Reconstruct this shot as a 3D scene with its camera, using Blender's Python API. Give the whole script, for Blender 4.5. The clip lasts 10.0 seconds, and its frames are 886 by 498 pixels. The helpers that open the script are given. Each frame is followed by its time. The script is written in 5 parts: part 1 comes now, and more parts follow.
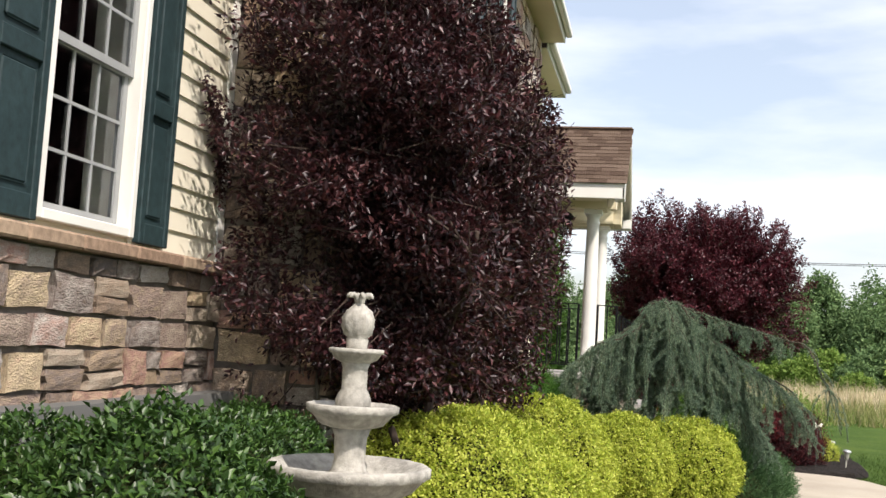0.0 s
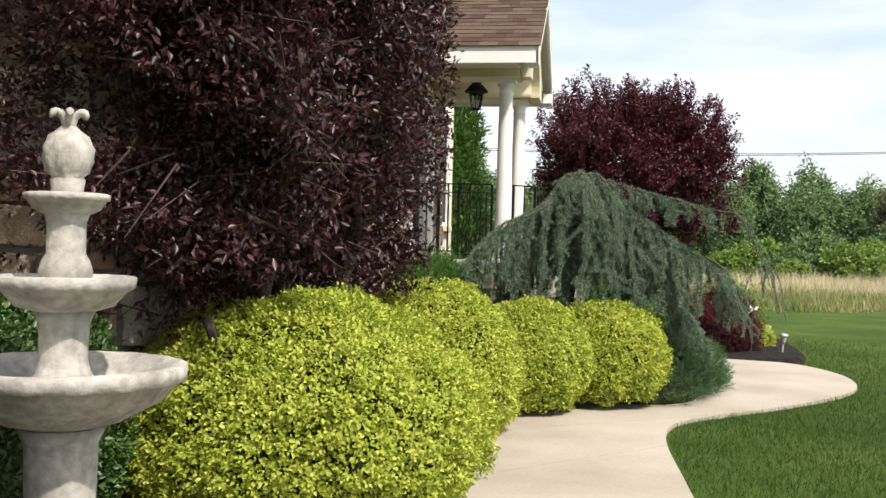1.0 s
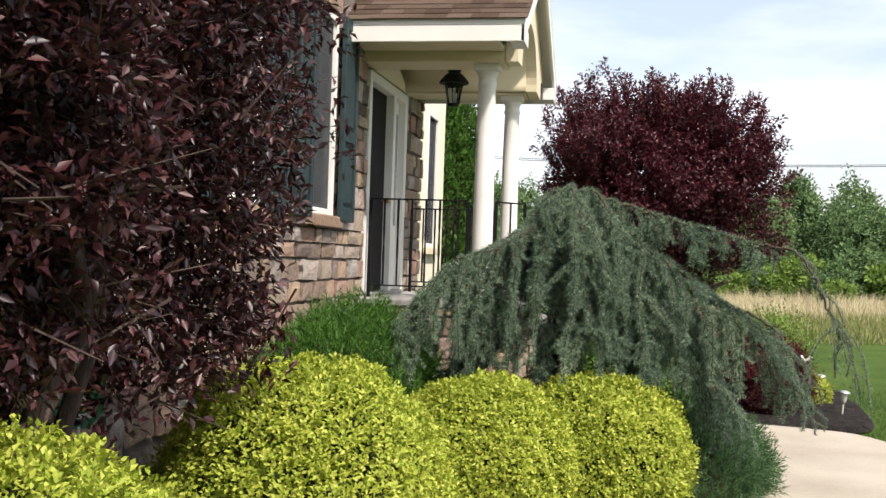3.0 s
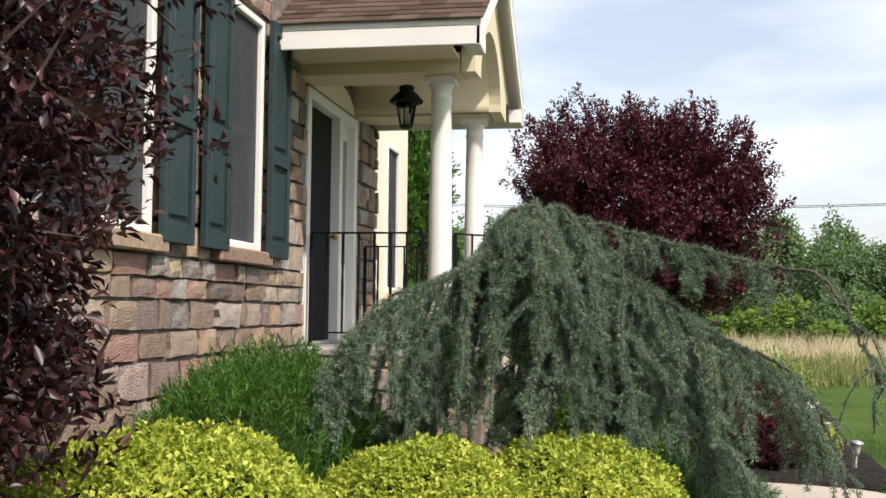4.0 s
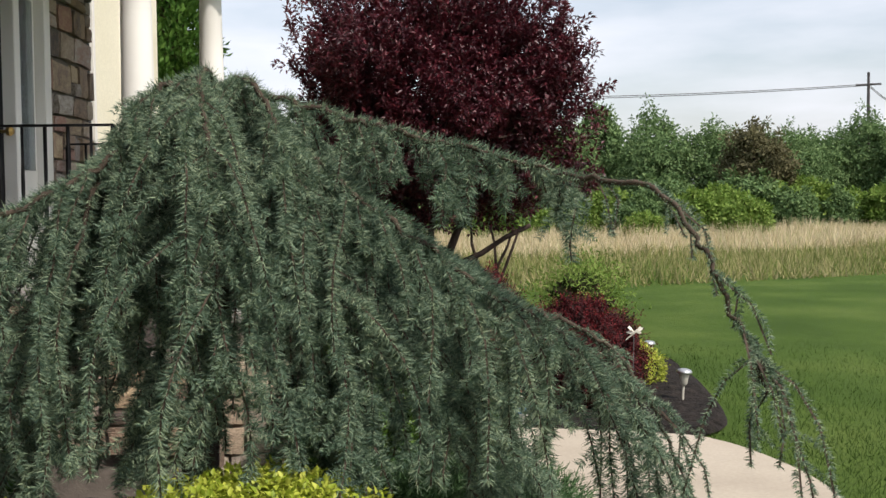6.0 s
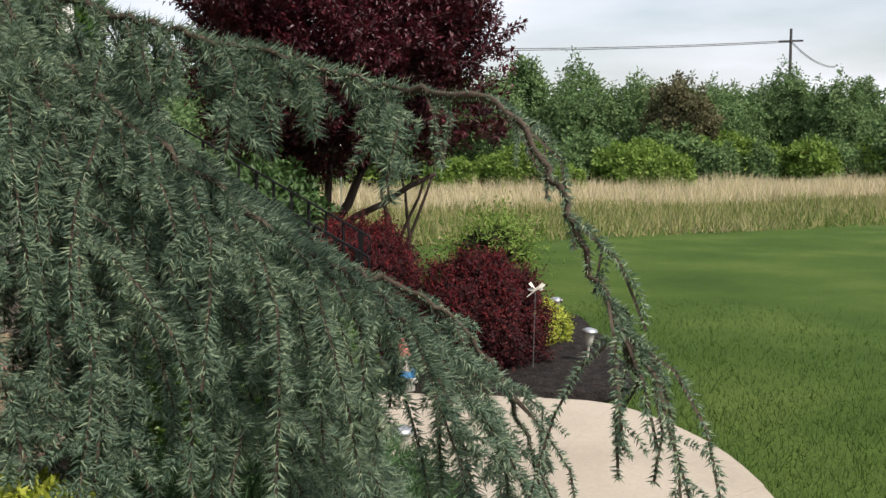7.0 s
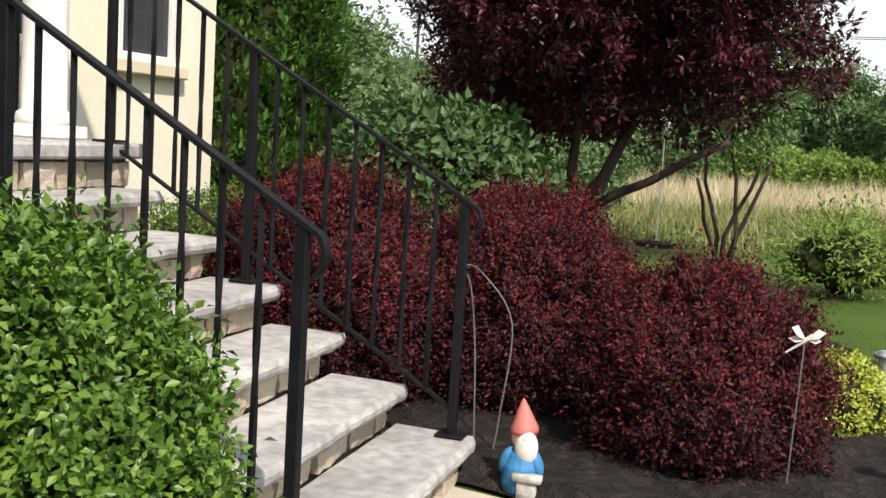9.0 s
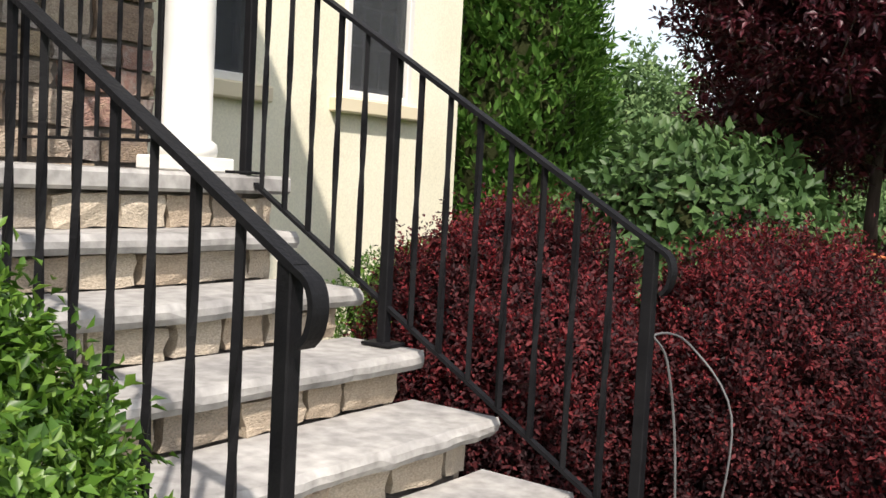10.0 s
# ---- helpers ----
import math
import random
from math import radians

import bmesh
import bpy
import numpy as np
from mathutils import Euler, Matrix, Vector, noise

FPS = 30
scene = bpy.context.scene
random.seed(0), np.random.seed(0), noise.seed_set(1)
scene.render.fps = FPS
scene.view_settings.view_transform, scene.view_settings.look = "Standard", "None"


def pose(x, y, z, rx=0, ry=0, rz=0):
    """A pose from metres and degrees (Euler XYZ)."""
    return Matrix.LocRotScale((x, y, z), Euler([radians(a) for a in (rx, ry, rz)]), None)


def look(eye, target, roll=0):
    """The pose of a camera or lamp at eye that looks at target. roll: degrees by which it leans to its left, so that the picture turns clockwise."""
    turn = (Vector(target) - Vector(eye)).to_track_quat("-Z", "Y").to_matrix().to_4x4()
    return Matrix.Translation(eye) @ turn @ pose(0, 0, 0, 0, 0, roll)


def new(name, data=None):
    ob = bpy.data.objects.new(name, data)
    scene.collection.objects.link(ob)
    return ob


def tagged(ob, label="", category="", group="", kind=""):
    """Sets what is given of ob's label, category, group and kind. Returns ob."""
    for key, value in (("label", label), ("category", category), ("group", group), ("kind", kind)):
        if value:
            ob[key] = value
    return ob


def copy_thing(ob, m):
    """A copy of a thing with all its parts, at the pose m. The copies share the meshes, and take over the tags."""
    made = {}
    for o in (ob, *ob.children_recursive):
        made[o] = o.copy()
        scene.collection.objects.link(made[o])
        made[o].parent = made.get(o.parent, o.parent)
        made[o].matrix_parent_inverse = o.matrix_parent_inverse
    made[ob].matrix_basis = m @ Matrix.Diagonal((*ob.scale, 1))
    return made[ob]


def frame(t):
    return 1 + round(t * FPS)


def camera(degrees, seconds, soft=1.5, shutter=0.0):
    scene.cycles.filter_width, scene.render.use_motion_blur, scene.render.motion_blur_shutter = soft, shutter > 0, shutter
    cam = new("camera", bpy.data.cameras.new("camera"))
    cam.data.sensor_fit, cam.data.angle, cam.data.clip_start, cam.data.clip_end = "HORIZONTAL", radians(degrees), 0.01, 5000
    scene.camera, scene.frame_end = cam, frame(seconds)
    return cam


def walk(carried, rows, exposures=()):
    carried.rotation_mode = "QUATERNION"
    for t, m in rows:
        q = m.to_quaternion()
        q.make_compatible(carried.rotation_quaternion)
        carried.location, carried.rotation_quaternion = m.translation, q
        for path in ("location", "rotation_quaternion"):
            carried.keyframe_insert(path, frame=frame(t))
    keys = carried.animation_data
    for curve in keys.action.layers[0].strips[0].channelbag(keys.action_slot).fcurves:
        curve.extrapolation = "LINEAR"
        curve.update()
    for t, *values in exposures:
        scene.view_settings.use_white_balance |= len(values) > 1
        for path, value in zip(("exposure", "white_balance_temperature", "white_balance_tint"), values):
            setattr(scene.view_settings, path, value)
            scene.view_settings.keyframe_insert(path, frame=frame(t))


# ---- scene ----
cam = camera(46.3, 10.0)
PATH = [
    (0, (-1.227, -16.586, 1.615), (-1.640, -14.637, 1.793), 3.4),
    (0.5, (-1.108, -15.755, 1.566), (-1.456, -13.786, 1.599), 2.6),
    (1, (-0.973, -15.008, 1.425), (-1.272, -13.030, 1.425), 1.4),
    (1.5, (-0.828, -14.310, 1.535), (-1.121, -12.339, 1.364), 2.4),
    (2, (-0.804, -13.685, 1.705), (-1.128, -11.715, 1.592), 2.3),
    (2.2, (-0.759, -13.359, 1.719), (-1.110, -11.391, 1.669), 2.3),
    (3.3, (-0.692, -11.539, 1.657), (-1.061, -9.573, 1.698), 1.6),
    (3.5, (-0.647, -11.310, 1.603), (-1.020, -9.347, 1.677), 1.3),
    (4, (-0.699, -10.570, 1.611), (-1.032, -8.602, 1.727), 0.6),
    (4.5, (-0.694, -9.894, 1.633), (-0.972, -7.915, 1.713), 0.2),
    (5, (-0.693, -9.288, 1.701), (-0.899, -7.299, 1.712), 0.4),
    (5.5, (-0.438, -8.790, 1.688), (-0.573, -6.794, 1.668), 0.2),
    (6, (-0.338, -8.211, 1.770), (-0.343, -6.212, 1.680), -0.6),
    (7.3, (0.150, -7.111, 1.670), (0.288, -5.127, 1.464), 0.1),
    (7.5, (0.266, -6.813, 1.660), (0.349, -4.828, 1.435), 0.0),
    (8, (0.684, -5.929, 1.622), (0.541, -3.949, 1.382), 1.1),
    (8.2, (0.828, -5.646, 1.568), (0.599, -3.673, 1.337), 1.3),
    (8.5, (0.960, -4.987, 1.537), (0.591, -3.034, 1.317), 3.2),
    (9, (1.090, -3.989, 1.397), (0.482, -2.096, 1.182), 3.5),
    (9.2, (1.043, -3.810, 1.337), (0.375, -1.934, 1.153), 4.1),
    (9.7, (1.109, -3.154, 1.340), (0.162, -1.402, 1.158), 2.5),
    (10, (1.140, -2.791, 1.300), (-0.019, -1.167, 1.167), 3.0),
]
walk(cam, [(t, look(eye, target, roll)) for t, eye, target, roll in PATH],
     exposures=[(0, 0.3), (2, 0.4), (3.5, 0.3), (4.5, 0.15), (5.5, 0.0), (7.5, 0.0), (8.5, 0.15), (9.5, 0.42), (10, 0.36)])

# ---- world and sun ----
SUN_EL, SUN_AZ = radians(49), radians(135)   # azimuth clockwise from +y
world = bpy.data.worlds.new("sky")
scene.world = world
world.use_nodes = True
wn, wl = world.node_tree.nodes, world.node_tree.links
wn.clear()
w_out = wn.new("ShaderNodeOutputWorld")
w_bg = wn.new("ShaderNodeBackground")
w_sky = wn.new("ShaderNodeTexSky")
w_sky.sky_type, w_sky.sun_disc = "NISHITA", False
w_sky.sun_elevation, w_sky.sun_rotation = SUN_EL, SUN_AZ
w_sky.dust_density, w_sky.air_density = 2.5, 1.2
w_co = wn.new("ShaderNodeTexCoord")
w_map = wn.new("ShaderNodeMapping")
w_map.inputs["Scale"].default_value = (1.6, 1.6, 6.5)
w_noise = wn.new("ShaderNodeTexNoise")
w_noise.inputs["Scale"].default_value, w_noise.inputs["Detail"].default_value = 1.7, 7
w_noise.inputs["Roughness"].default_value = 0.5
w_ramp = wn.new("ShaderNodeValToRGB")
w_ramp.color_ramp.elements[0].position, w_ramp.color_ramp.elements[1].position = 0.36, 0.66
w_mix = wn.new("ShaderNodeMix")
w_mix.data_type = "RGBA"
w_mix.inputs["B"].default_value = (7.15, 7.2, 7.85, 1)
w_dim = wn.new("ShaderNodeMath")
w_dim.operation, w_dim.inputs[1].default_value = "MULTIPLY_ADD", 0.62
w_dim.inputs[2].default_value = 0.3
wl.new(w_co.outputs["Generated"], w_map.inputs["Vector"])
wl.new(w_map.outputs["Vector"], w_noise.inputs["Vector"])
wl.new(w_noise.outputs["Fac"], w_ramp.inputs["Fac"])
wl.new(w_ramp.outputs["Color"], w_dim.inputs[0])
wl.new(w_dim.outputs["Value"], w_mix.inputs["Factor"])
wl.new(w_sky.outputs["Color"], w_mix.inputs["A"])
wl.new(w_mix.outputs["Result"], w_bg.inputs["Color"])
wl.new(w_bg.outputs["Background"], w_out.inputs["Surface"])
w_bg.inputs["Strength"].default_value = 0.15

sun = new("sun", bpy.data.lights.new("sun", "SUN"))
sun.data.energy, sun.data.angle, sun.data.color = 4.6, radians(1.2), (1.0, 0.905, 0.83)
sun.matrix_world = look((0, 0, 0), (-math.sin(SUN_AZ) * math.cos(SUN_EL), -math.cos(SUN_AZ) * math.cos(SUN_EL), -math.sin(SUN_EL)))


# ---- materials ----
def mat(name, ramp, scale=8.0, rough=0.8, bump=0.3, bscale=None, fine=None, metal=0.0, pick="noise", mixed=0.35,
        leafy=0.0, spec=0.5, depth=0.01, stretch=(1, 1, 1), amp=0.24):
    """ramp: colours from dark to light. pick: noise, object or island chooses along the ramp; the noise then shifts it by mixed."""
    m = bpy.data.materials.new(name)
    m.use_nodes = True
    n, l = m.node_tree.nodes, m.node_tree.links
    bsdf, out = n["Principled BSDF"], n["Material Output"]
    co = n.new("ShaderNodeTexCoord")
    mp = n.new("ShaderNodeMapping")
    mp.inputs["Scale"].default_value = stretch
    l.new(co.outputs["Object"], mp.inputs["Vector"])
    big = n.new("ShaderNodeTexNoise")
    big.inputs["Scale"].default_value, big.inputs["Detail"].default_value = scale, 6
    l.new(mp.outputs["Vector"], big.inputs["Vector"])
    cr = n.new("ShaderNodeValToRGB")
    el = cr.color_ramp.elements
    while len(el) < len(ramp):
        el.new(0.5)
    lo, hi = (0.28, 0.72) if pick == "noise" else (0.0, 1.0)
    for i, c in enumerate(ramp):
        el[i].position = lo + (hi - lo) * i / max(1, len(ramp) - 1)
        el[i].color = (*c, 1)
    if pick == "noise":
        l.new(big.outputs["Fac"], cr.inputs["Fac"])
    else:
        if pick == "object":
            src = n.new("ShaderNodeObjectInfo").outputs["Random"]
        else:
            src = n.new("ShaderNodeNewGeometry").outputs["Random Per Island"]
        add = n.new("ShaderNodeMath")
        add.operation, add.inputs[1].default_value = "MULTIPLY_ADD", mixed
        shift = n.new("ShaderNodeMath")
        shift.operation, shift.inputs[1].default_value = "SUBTRACT", 0.5 * mixed
        l.new(big.outputs["Fac"], add.inputs[0])
        l.new(src, add.inputs[2])
        l.new(add.outputs[0], shift.inputs[0])
        l.new(shift.outputs[0], cr.inputs["Fac"])
    col = cr.outputs["Color"]
    if fine:
        gr = n.new("ShaderNodeTexNoise")
        gr.inputs["Scale"].default_value, gr.inputs["Detail"].default_value = fine, 4
        l.new(mp.outputs["Vector"], gr.inputs["Vector"])
        mr = n.new("ShaderNodeMapRange")
        mr.inputs["From Min"].default_value, mr.inputs["From Max"].default_value = 0.3, 0.7
        mr.inputs["To Min"].default_value, mr.inputs["To Max"].default_value = 1 - amp, 1 + amp
        l.new(gr.outputs["Fac"], mr.inputs["Value"])
        mu = n.new("ShaderNodeVectorMath")
        mu.operation = "SCALE"
        l.new(col, mu.inputs[0])
        l.new(mr.outputs["Result"], mu.inputs["Scale"])
        col = mu.outputs["Vector"]
    l.new(col, bsdf.inputs["Base Color"])
    bsdf.inputs["Roughness"].default_value, bsdf.inputs["Metallic"].default_value = rough, metal
    bsdf.inputs["Specular IOR Level"].default_value = spec
    if bump:
        bn = n.new("ShaderNodeTexNoise")
        bn.inputs["Scale"].default_value, bn.inputs["Detail"].default_value = bscale or scale * 6, 6
        l.new(mp.outputs["Vector"], bn.inputs["Vector"])
        bp = n.new("ShaderNodeBump")
        bp.inputs["Strength"].default_value, bp.inputs["Distance"].default_value = bump, depth
        l.new(bn.outputs["Fac"], bp.inputs["Height"])
        l.new(bp.outputs["Normal"], bsdf.inputs["Normal"])
    if leafy:
        tr = n.new("ShaderNodeBsdfTranslucent")
        l.new(col, tr.inputs["Color"])
        mx = n.new("ShaderNodeMixShader")
        mx.inputs[0].default_value = leafy
        l.new(bsdf.outputs[0], mx.inputs[1])
        l.new(tr.outputs[0], mx.inputs[2])
        l.new(mx.outputs[0], out.inputs["Surface"])
    return m


M = {
    "lawn": mat("lawn", [(0.038, 0.072, 0.012), (0.056, 0.098, 0.017), (0.088, 0.13, 0.028)], 0.55, 0.95, 0.8, 60, fine=45, depth=0.03, spec=0.1),
    "grass": mat("grass_blade", [(0.03, 0.066, 0.011), (0.05, 0.096, 0.017), (0.078, 0.125, 0.028)], 2, 0.7, 0, pick="island", leafy=0.3, spec=0.2),
    "straw": mat("dry_grass", [(0.4, 0.34, 0.18), (0.58, 0.48, 0.3), (0.72, 0.62, 0.44), (0.42, 0.42, 0.2)], 0.12, 0.9, 0, pick="island", mixed=0.9, leafy=0.3, spec=0.1),
    "meadow": mat("meadow_grass", [(0.09, 0.15, 0.03), (0.17, 0.21, 0.06), (0.3, 0.28, 0.12), (0.42, 0.37, 0.2)], 0.2, 0.9, 0, pick="island", mixed=0.8, leafy=0.25, spec=0.1),
    "mulch": mat("dark_mulch", [(0.010, 0.009, 0.008), (0.02, 0.017, 0.015), (0.036, 0.03, 0.026)], 14, 0.95, 1.0, 40, fine=90, depth=0.03, spec=0.15),
    "concrete": mat("path_concrete", [(0.31, 0.27, 0.21), (0.39, 0.345, 0.275), (0.45, 0.4, 0.325)], 0.9, 0.9, 0.15, 120, fine=40, amp=0.06, depth=0.003, spec=0.2),
    "stone": mat("field_stone", [(0.13, 0.11, 0.1), (0.3, 0.22, 0.16), (0.43, 0.36, 0.28), (0.24, 0.18, 0.15), (0.5, 0.4, 0.26), (0.34, 0.2, 0.16), (0.46, 0.42, 0.37), (0.2, 0.16, 0.14), (0.4, 0.3, 0.2)], 5.0, 0.9, 0.8, 20, fine=26, pick="object", mixed=0.25, depth=0.02, spec=0.2),
    "stair_stone": mat("riser_stone", [(0.32, 0.27, 0.21), (0.42, 0.34, 0.25), (0.5, 0.43, 0.33), (0.36, 0.32, 0.27)], 5, 0.9, 0.6, 18, fine=26, pick="object", mixed=0.4, depth=0.015, spec=0.2),
    "mortar": mat("mortar", [(0.13, 0.115, 0.1), (0.2, 0.175, 0.15)], 9, 0.95, 0.5, 60, spec=0.1),
    "bluestone": mat("tread_stone", [(0.24, 0.232, 0.222), (0.33, 0.32, 0.3), (0.43, 0.415, 0.385)], 2.5, 0.85, 0.4, 40, fine=18, depth=0.006, spec=0.25),
    "ledge": mat("ledge_stone", [(0.25, 0.17, 0.12), (0.36, 0.27, 0.19)], 4, 0.9, 0.5, 30, fine=25, pick="object", spec=0.2),
    "siding": mat("cream_siding", [(0.68, 0.63, 0.5), (0.76, 0.71, 0.58)], 1.2, 0.55, 0.06, 60, spec=0.35, stretch=(1, 0.2, 3)),
    "stucco": mat("cream_stucco", [(0.76, 0.72, 0.55), (0.84, 0.81, 0.65)], 1.0, 0.92, 0.35, 140, fine=70, amp=0.08, depth=0.004, spec=0.15),
    "white": mat("white_paint", [(0.7, 0.69, 0.64), (0.8, 0.79, 0.74)], 1.5, 0.5, 0.05, 60, spec=0.4),
    "cream": mat("cream_trim_paint", [(0.66, 0.58, 0.4), (0.74, 0.66, 0.48)], 1.2, 0.6, 0.08, 50, spec=0.3),
    "shutter": mat("dark_green_paint", [(0.016, 0.031, 0.034), (0.026, 0.046, 0.049)], 2.0, 0.55, 0.1, 50, fine=20, spec=0.3),
    "iron": mat("black_iron", [(0.005, 0.005, 0.006), (0.01, 0.01, 0.011)], 20, 0.6, 0.2, 90, spec=0.15),
    "screen": mat("window_screen", [(0.16, 0.17, 0.17), (0.2, 0.21, 0.21)], 3, 0.9, 0.1, 200, spec=0.1),
    "sash": mat("grey_sash", [(0.27, 0.28, 0.28), (0.34, 0.345, 0.34)], 3, 0.6, 0.05),
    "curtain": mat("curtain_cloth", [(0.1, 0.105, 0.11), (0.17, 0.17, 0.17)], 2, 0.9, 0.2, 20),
    "inside": mat("dark_room_backing", [(0.1, 0.1, 0.1), (0.14, 0.14, 0.13)], 2, 0.9, 0.05),
    "door": mat("dark_door", [(0.008, 0.008, 0.009), (0.014, 0.013, 0.014)], 3, 0.7, 0.08, spec=0.2),
    "brass": mat("brass", [(0.5, 0.35, 0.12), (0.6, 0.42, 0.16)], 20, 0.35, 0.1, metal=1.0),
    "shingle": mat("roof_shingle", [(0.075, 0.05, 0.038), (0.11, 0.078, 0.058), (0.15, 0.11, 0.085)], 6, 0.95, 0.7, 160, fine=120, pick="object", mixed=0.3, spec=0.1),
    "cast": mat("cast_stone", [(0.24, 0.23, 0.205), (0.37, 0.355, 0.315), (0.45, 0.435, 0.39)], 7, 0.85, 0.4, 60, fine=30, spec=0.2),
    "bark": mat("bark", [(0.035, 0.026, 0.022), (0.09, 0.066, 0.054)], 9, 0.95, 0.9, 30, depth=0.02, spec=0.1, stretch=(1, 1, 0.3)),
    "twig": mat("twig_bark", [(0.05, 0.038, 0.03), (0.1, 0.078, 0.06)], 9, 0.95, 0.5, 40, spec=0.1),
    "plum": mat("plum_leaf", [(0.014, 0.005, 0.007), (0.026, 0.008, 0.011), (0.05, 0.014, 0.017), (0.1, 0.034, 0.034)], 1.6, 0.42, 0, pick="island", mixed=0.5, leafy=0.22, spec=0.5),
    "plum_red": mat("plum_leaf_red", [(0.03, 0.006, 0.01), (0.055, 0.009, 0.016), (0.09, 0.014, 0.023), (0.14, 0.022, 0.03)], 1.2, 0.42, 0, pick="island", leafy=0.25, spec=0.5),
    "barberry": mat("barberry_leaf", [(0.022, 0.011, 0.012), (0.042, 0.014, 0.016), (0.075, 0.018, 0.02), (0.17, 0.03, 0.032)], 3.0, 0.6, 0, pick="island", mixed=0.7, leafy=0.3, spec=0.2),
    "red_tip": mat("barberry_bright_leaf", [(0.1, 0.014, 0.018), (0.19, 0.022, 0.028), (0.3, 0.04, 0.045)], 3.0, 0.6, 0, pick="island", mixed=0.5, leafy=0.35, spec=0.2),
    "gold": mat("golden_leaf", [(0.21, 0.29, 0.025), (0.34, 0.41, 0.045), (0.46, 0.51, 0.075), (0.58, 0.61, 0.12)], 2.5, 0.5, 0, pick="island", mixed=0.5, leafy=0.35, spec=0.3),
    "box": mat("boxwood_leaf", [(0.035, 0.09, 0.01), (0.065, 0.145, 0.016), (0.1, 0.2, 0.025), (0.18, 0.29, 0.045)], 2.5, 0.4, 0, pick="island", mixed=0.5, leafy=0.32, spec=0.4),
    "holly": mat("dark_hedge_leaf", [(0.02, 0.052, 0.01), (0.036, 0.082, 0.015), (0.075, 0.145, 0.027)], 2.5, 0.4, 0, pick="island", mixed=0.5, leafy=0.22, spec=0.45),
    "yew": mat("yew_needle", [(0.025, 0.075, 0.01), (0.05, 0.13, 0.014), (0.085, 0.19, 0.025)], 2, 0.5, 0, pick="island", mixed=0.5, leafy=0.25, spec=0.3),
    "cedar": mat("cedar_needle", [(0.055, 0.1, 0.068), (0.115, 0.178, 0.124), (0.19, 0.265, 0.178), (0.33, 0.405, 0.255)], 1.6, 0.6, 0, pick="island", mixed=0.7, leafy=0.25, spec=0.2),
    "juniper": mat("juniper_needle", [(0.035, 0.08, 0.03), (0.065, 0.13, 0.05), (0.1, 0.18, 0.07)], 2, 0.6, 0, pick="island", leafy=0.22, spec=0.2),
    "lilac": mat("large_leaf", [(0.038, 0.082, 0.024), (0.062, 0.122, 0.036), (0.1, 0.17, 0.055)], 2, 0.5, 0, pick="island", leafy=0.25, spec=0.35),
    "arbor": mat("arborvitae_leaf", [(0.045, 0.12, 0.02), (0.085, 0.185, 0.03), (0.14, 0.26, 0.05)], 1.5, 0.6, 0, pick="island", leafy=0.3, spec=0.2),
    "far": mat("far_leaf", [(0.08, 0.145, 0.055), (0.13, 0.21, 0.08), (0.19, 0.275, 0.11)], 0.3, 0.7, 0, pick="island", mixed=0.8, leafy=0.28, spec=0.2),
    "far_brown": mat("far_leaf_brown", [(0.08, 0.075, 0.035), (0.12, 0.115, 0.055), (0.16, 0.15, 0.08)], 0.3, 0.7, 0, pick="island", mixed=0.8, leafy=0.25, spec=0.2),
    "scrub": mat("scrub_leaf", [(0.1, 0.18, 0.03), (0.17, 0.265, 0.05), (0.25, 0.34, 0.085)], 0.5, 0.7, 0, pick="island", mixed=0.8, leafy=0.3, spec=0.2),
    # near-black body colours: the shade inside the bushes is in them
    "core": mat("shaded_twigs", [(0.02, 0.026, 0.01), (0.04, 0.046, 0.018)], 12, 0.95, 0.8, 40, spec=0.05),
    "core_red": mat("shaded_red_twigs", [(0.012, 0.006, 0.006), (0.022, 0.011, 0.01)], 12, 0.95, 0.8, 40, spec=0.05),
    "steel": mat("stainless_steel", [(0.5, 0.5, 0.5), (0.62, 0.62, 0.61)], 20, 0.3, 0.05, metal=0.9),
    "plastic": mat("pale_plastic", [(0.5, 0.48, 0.4), (0.62, 0.6, 0.52)], 9, 0.5, 0.05),
    "red": mat("faded_red_paint", [(0.45, 0.1, 0.09), (0.55, 0.2, 0.17)], 18, 0.6, 0.2),
    "blue": mat("blue_paint", [(0.02, 0.13, 0.3), (0.05, 0.22, 0.42)], 18, 0.5, 0.2),
    "beard": mat("chalk_white_paint", [(0.55, 0.52, 0.46), (0.72, 0.7, 0.64)], 30, 0.7, 0.5, 50),
    "skin": mat("pale_clay_paint", [(0.5, 0.32, 0.24), (0.6, 0.42, 0.32)], 20, 0.6, 0.2),
    "signgreen": mat("green_sign_print", [(0.0, 0.16, 0.075), (0.0, 0.2, 0.095)], 6, 0.4, 0.03),
    "yellow": mat("yellow_print", [(0.6, 0.35, 0.03), (0.68, 0.42, 0.05)], 9, 0.5, 0.03),
    "orange": mat("orange_ribbon", [(0.6, 0.16, 0.06), (0.7, 0.22, 0.08)], 9, 0.6, 0.1),
    "wire": mat("grey_wire", [(0.09, 0.09, 0.09), (0.14, 0.14, 0.14)], 9, 0.6, 0.05),
    "pole": mat("tarred_wood", [(0.05, 0.045, 0.045), (0.09, 0.08, 0.08)], 3, 0.9, 0.4, 30),
}
glass = bpy.data.materials.new("window_glass")
glass.use_nodes = True
g_b = glass.node_tree.nodes["Principled BSDF"]
g_b.inputs["Transmission Weight"].default_value, g_b.inputs["Roughness"].default_value, g_b.inputs["IOR"].default_value = 1.0, 0.02, 1.45
g_b.inputs["Base Color"].default_value = (0.62, 0.67, 0.7, 1)
M["glass"] = glass
mesh_screen = bpy.data.materials.new("insect_screen")
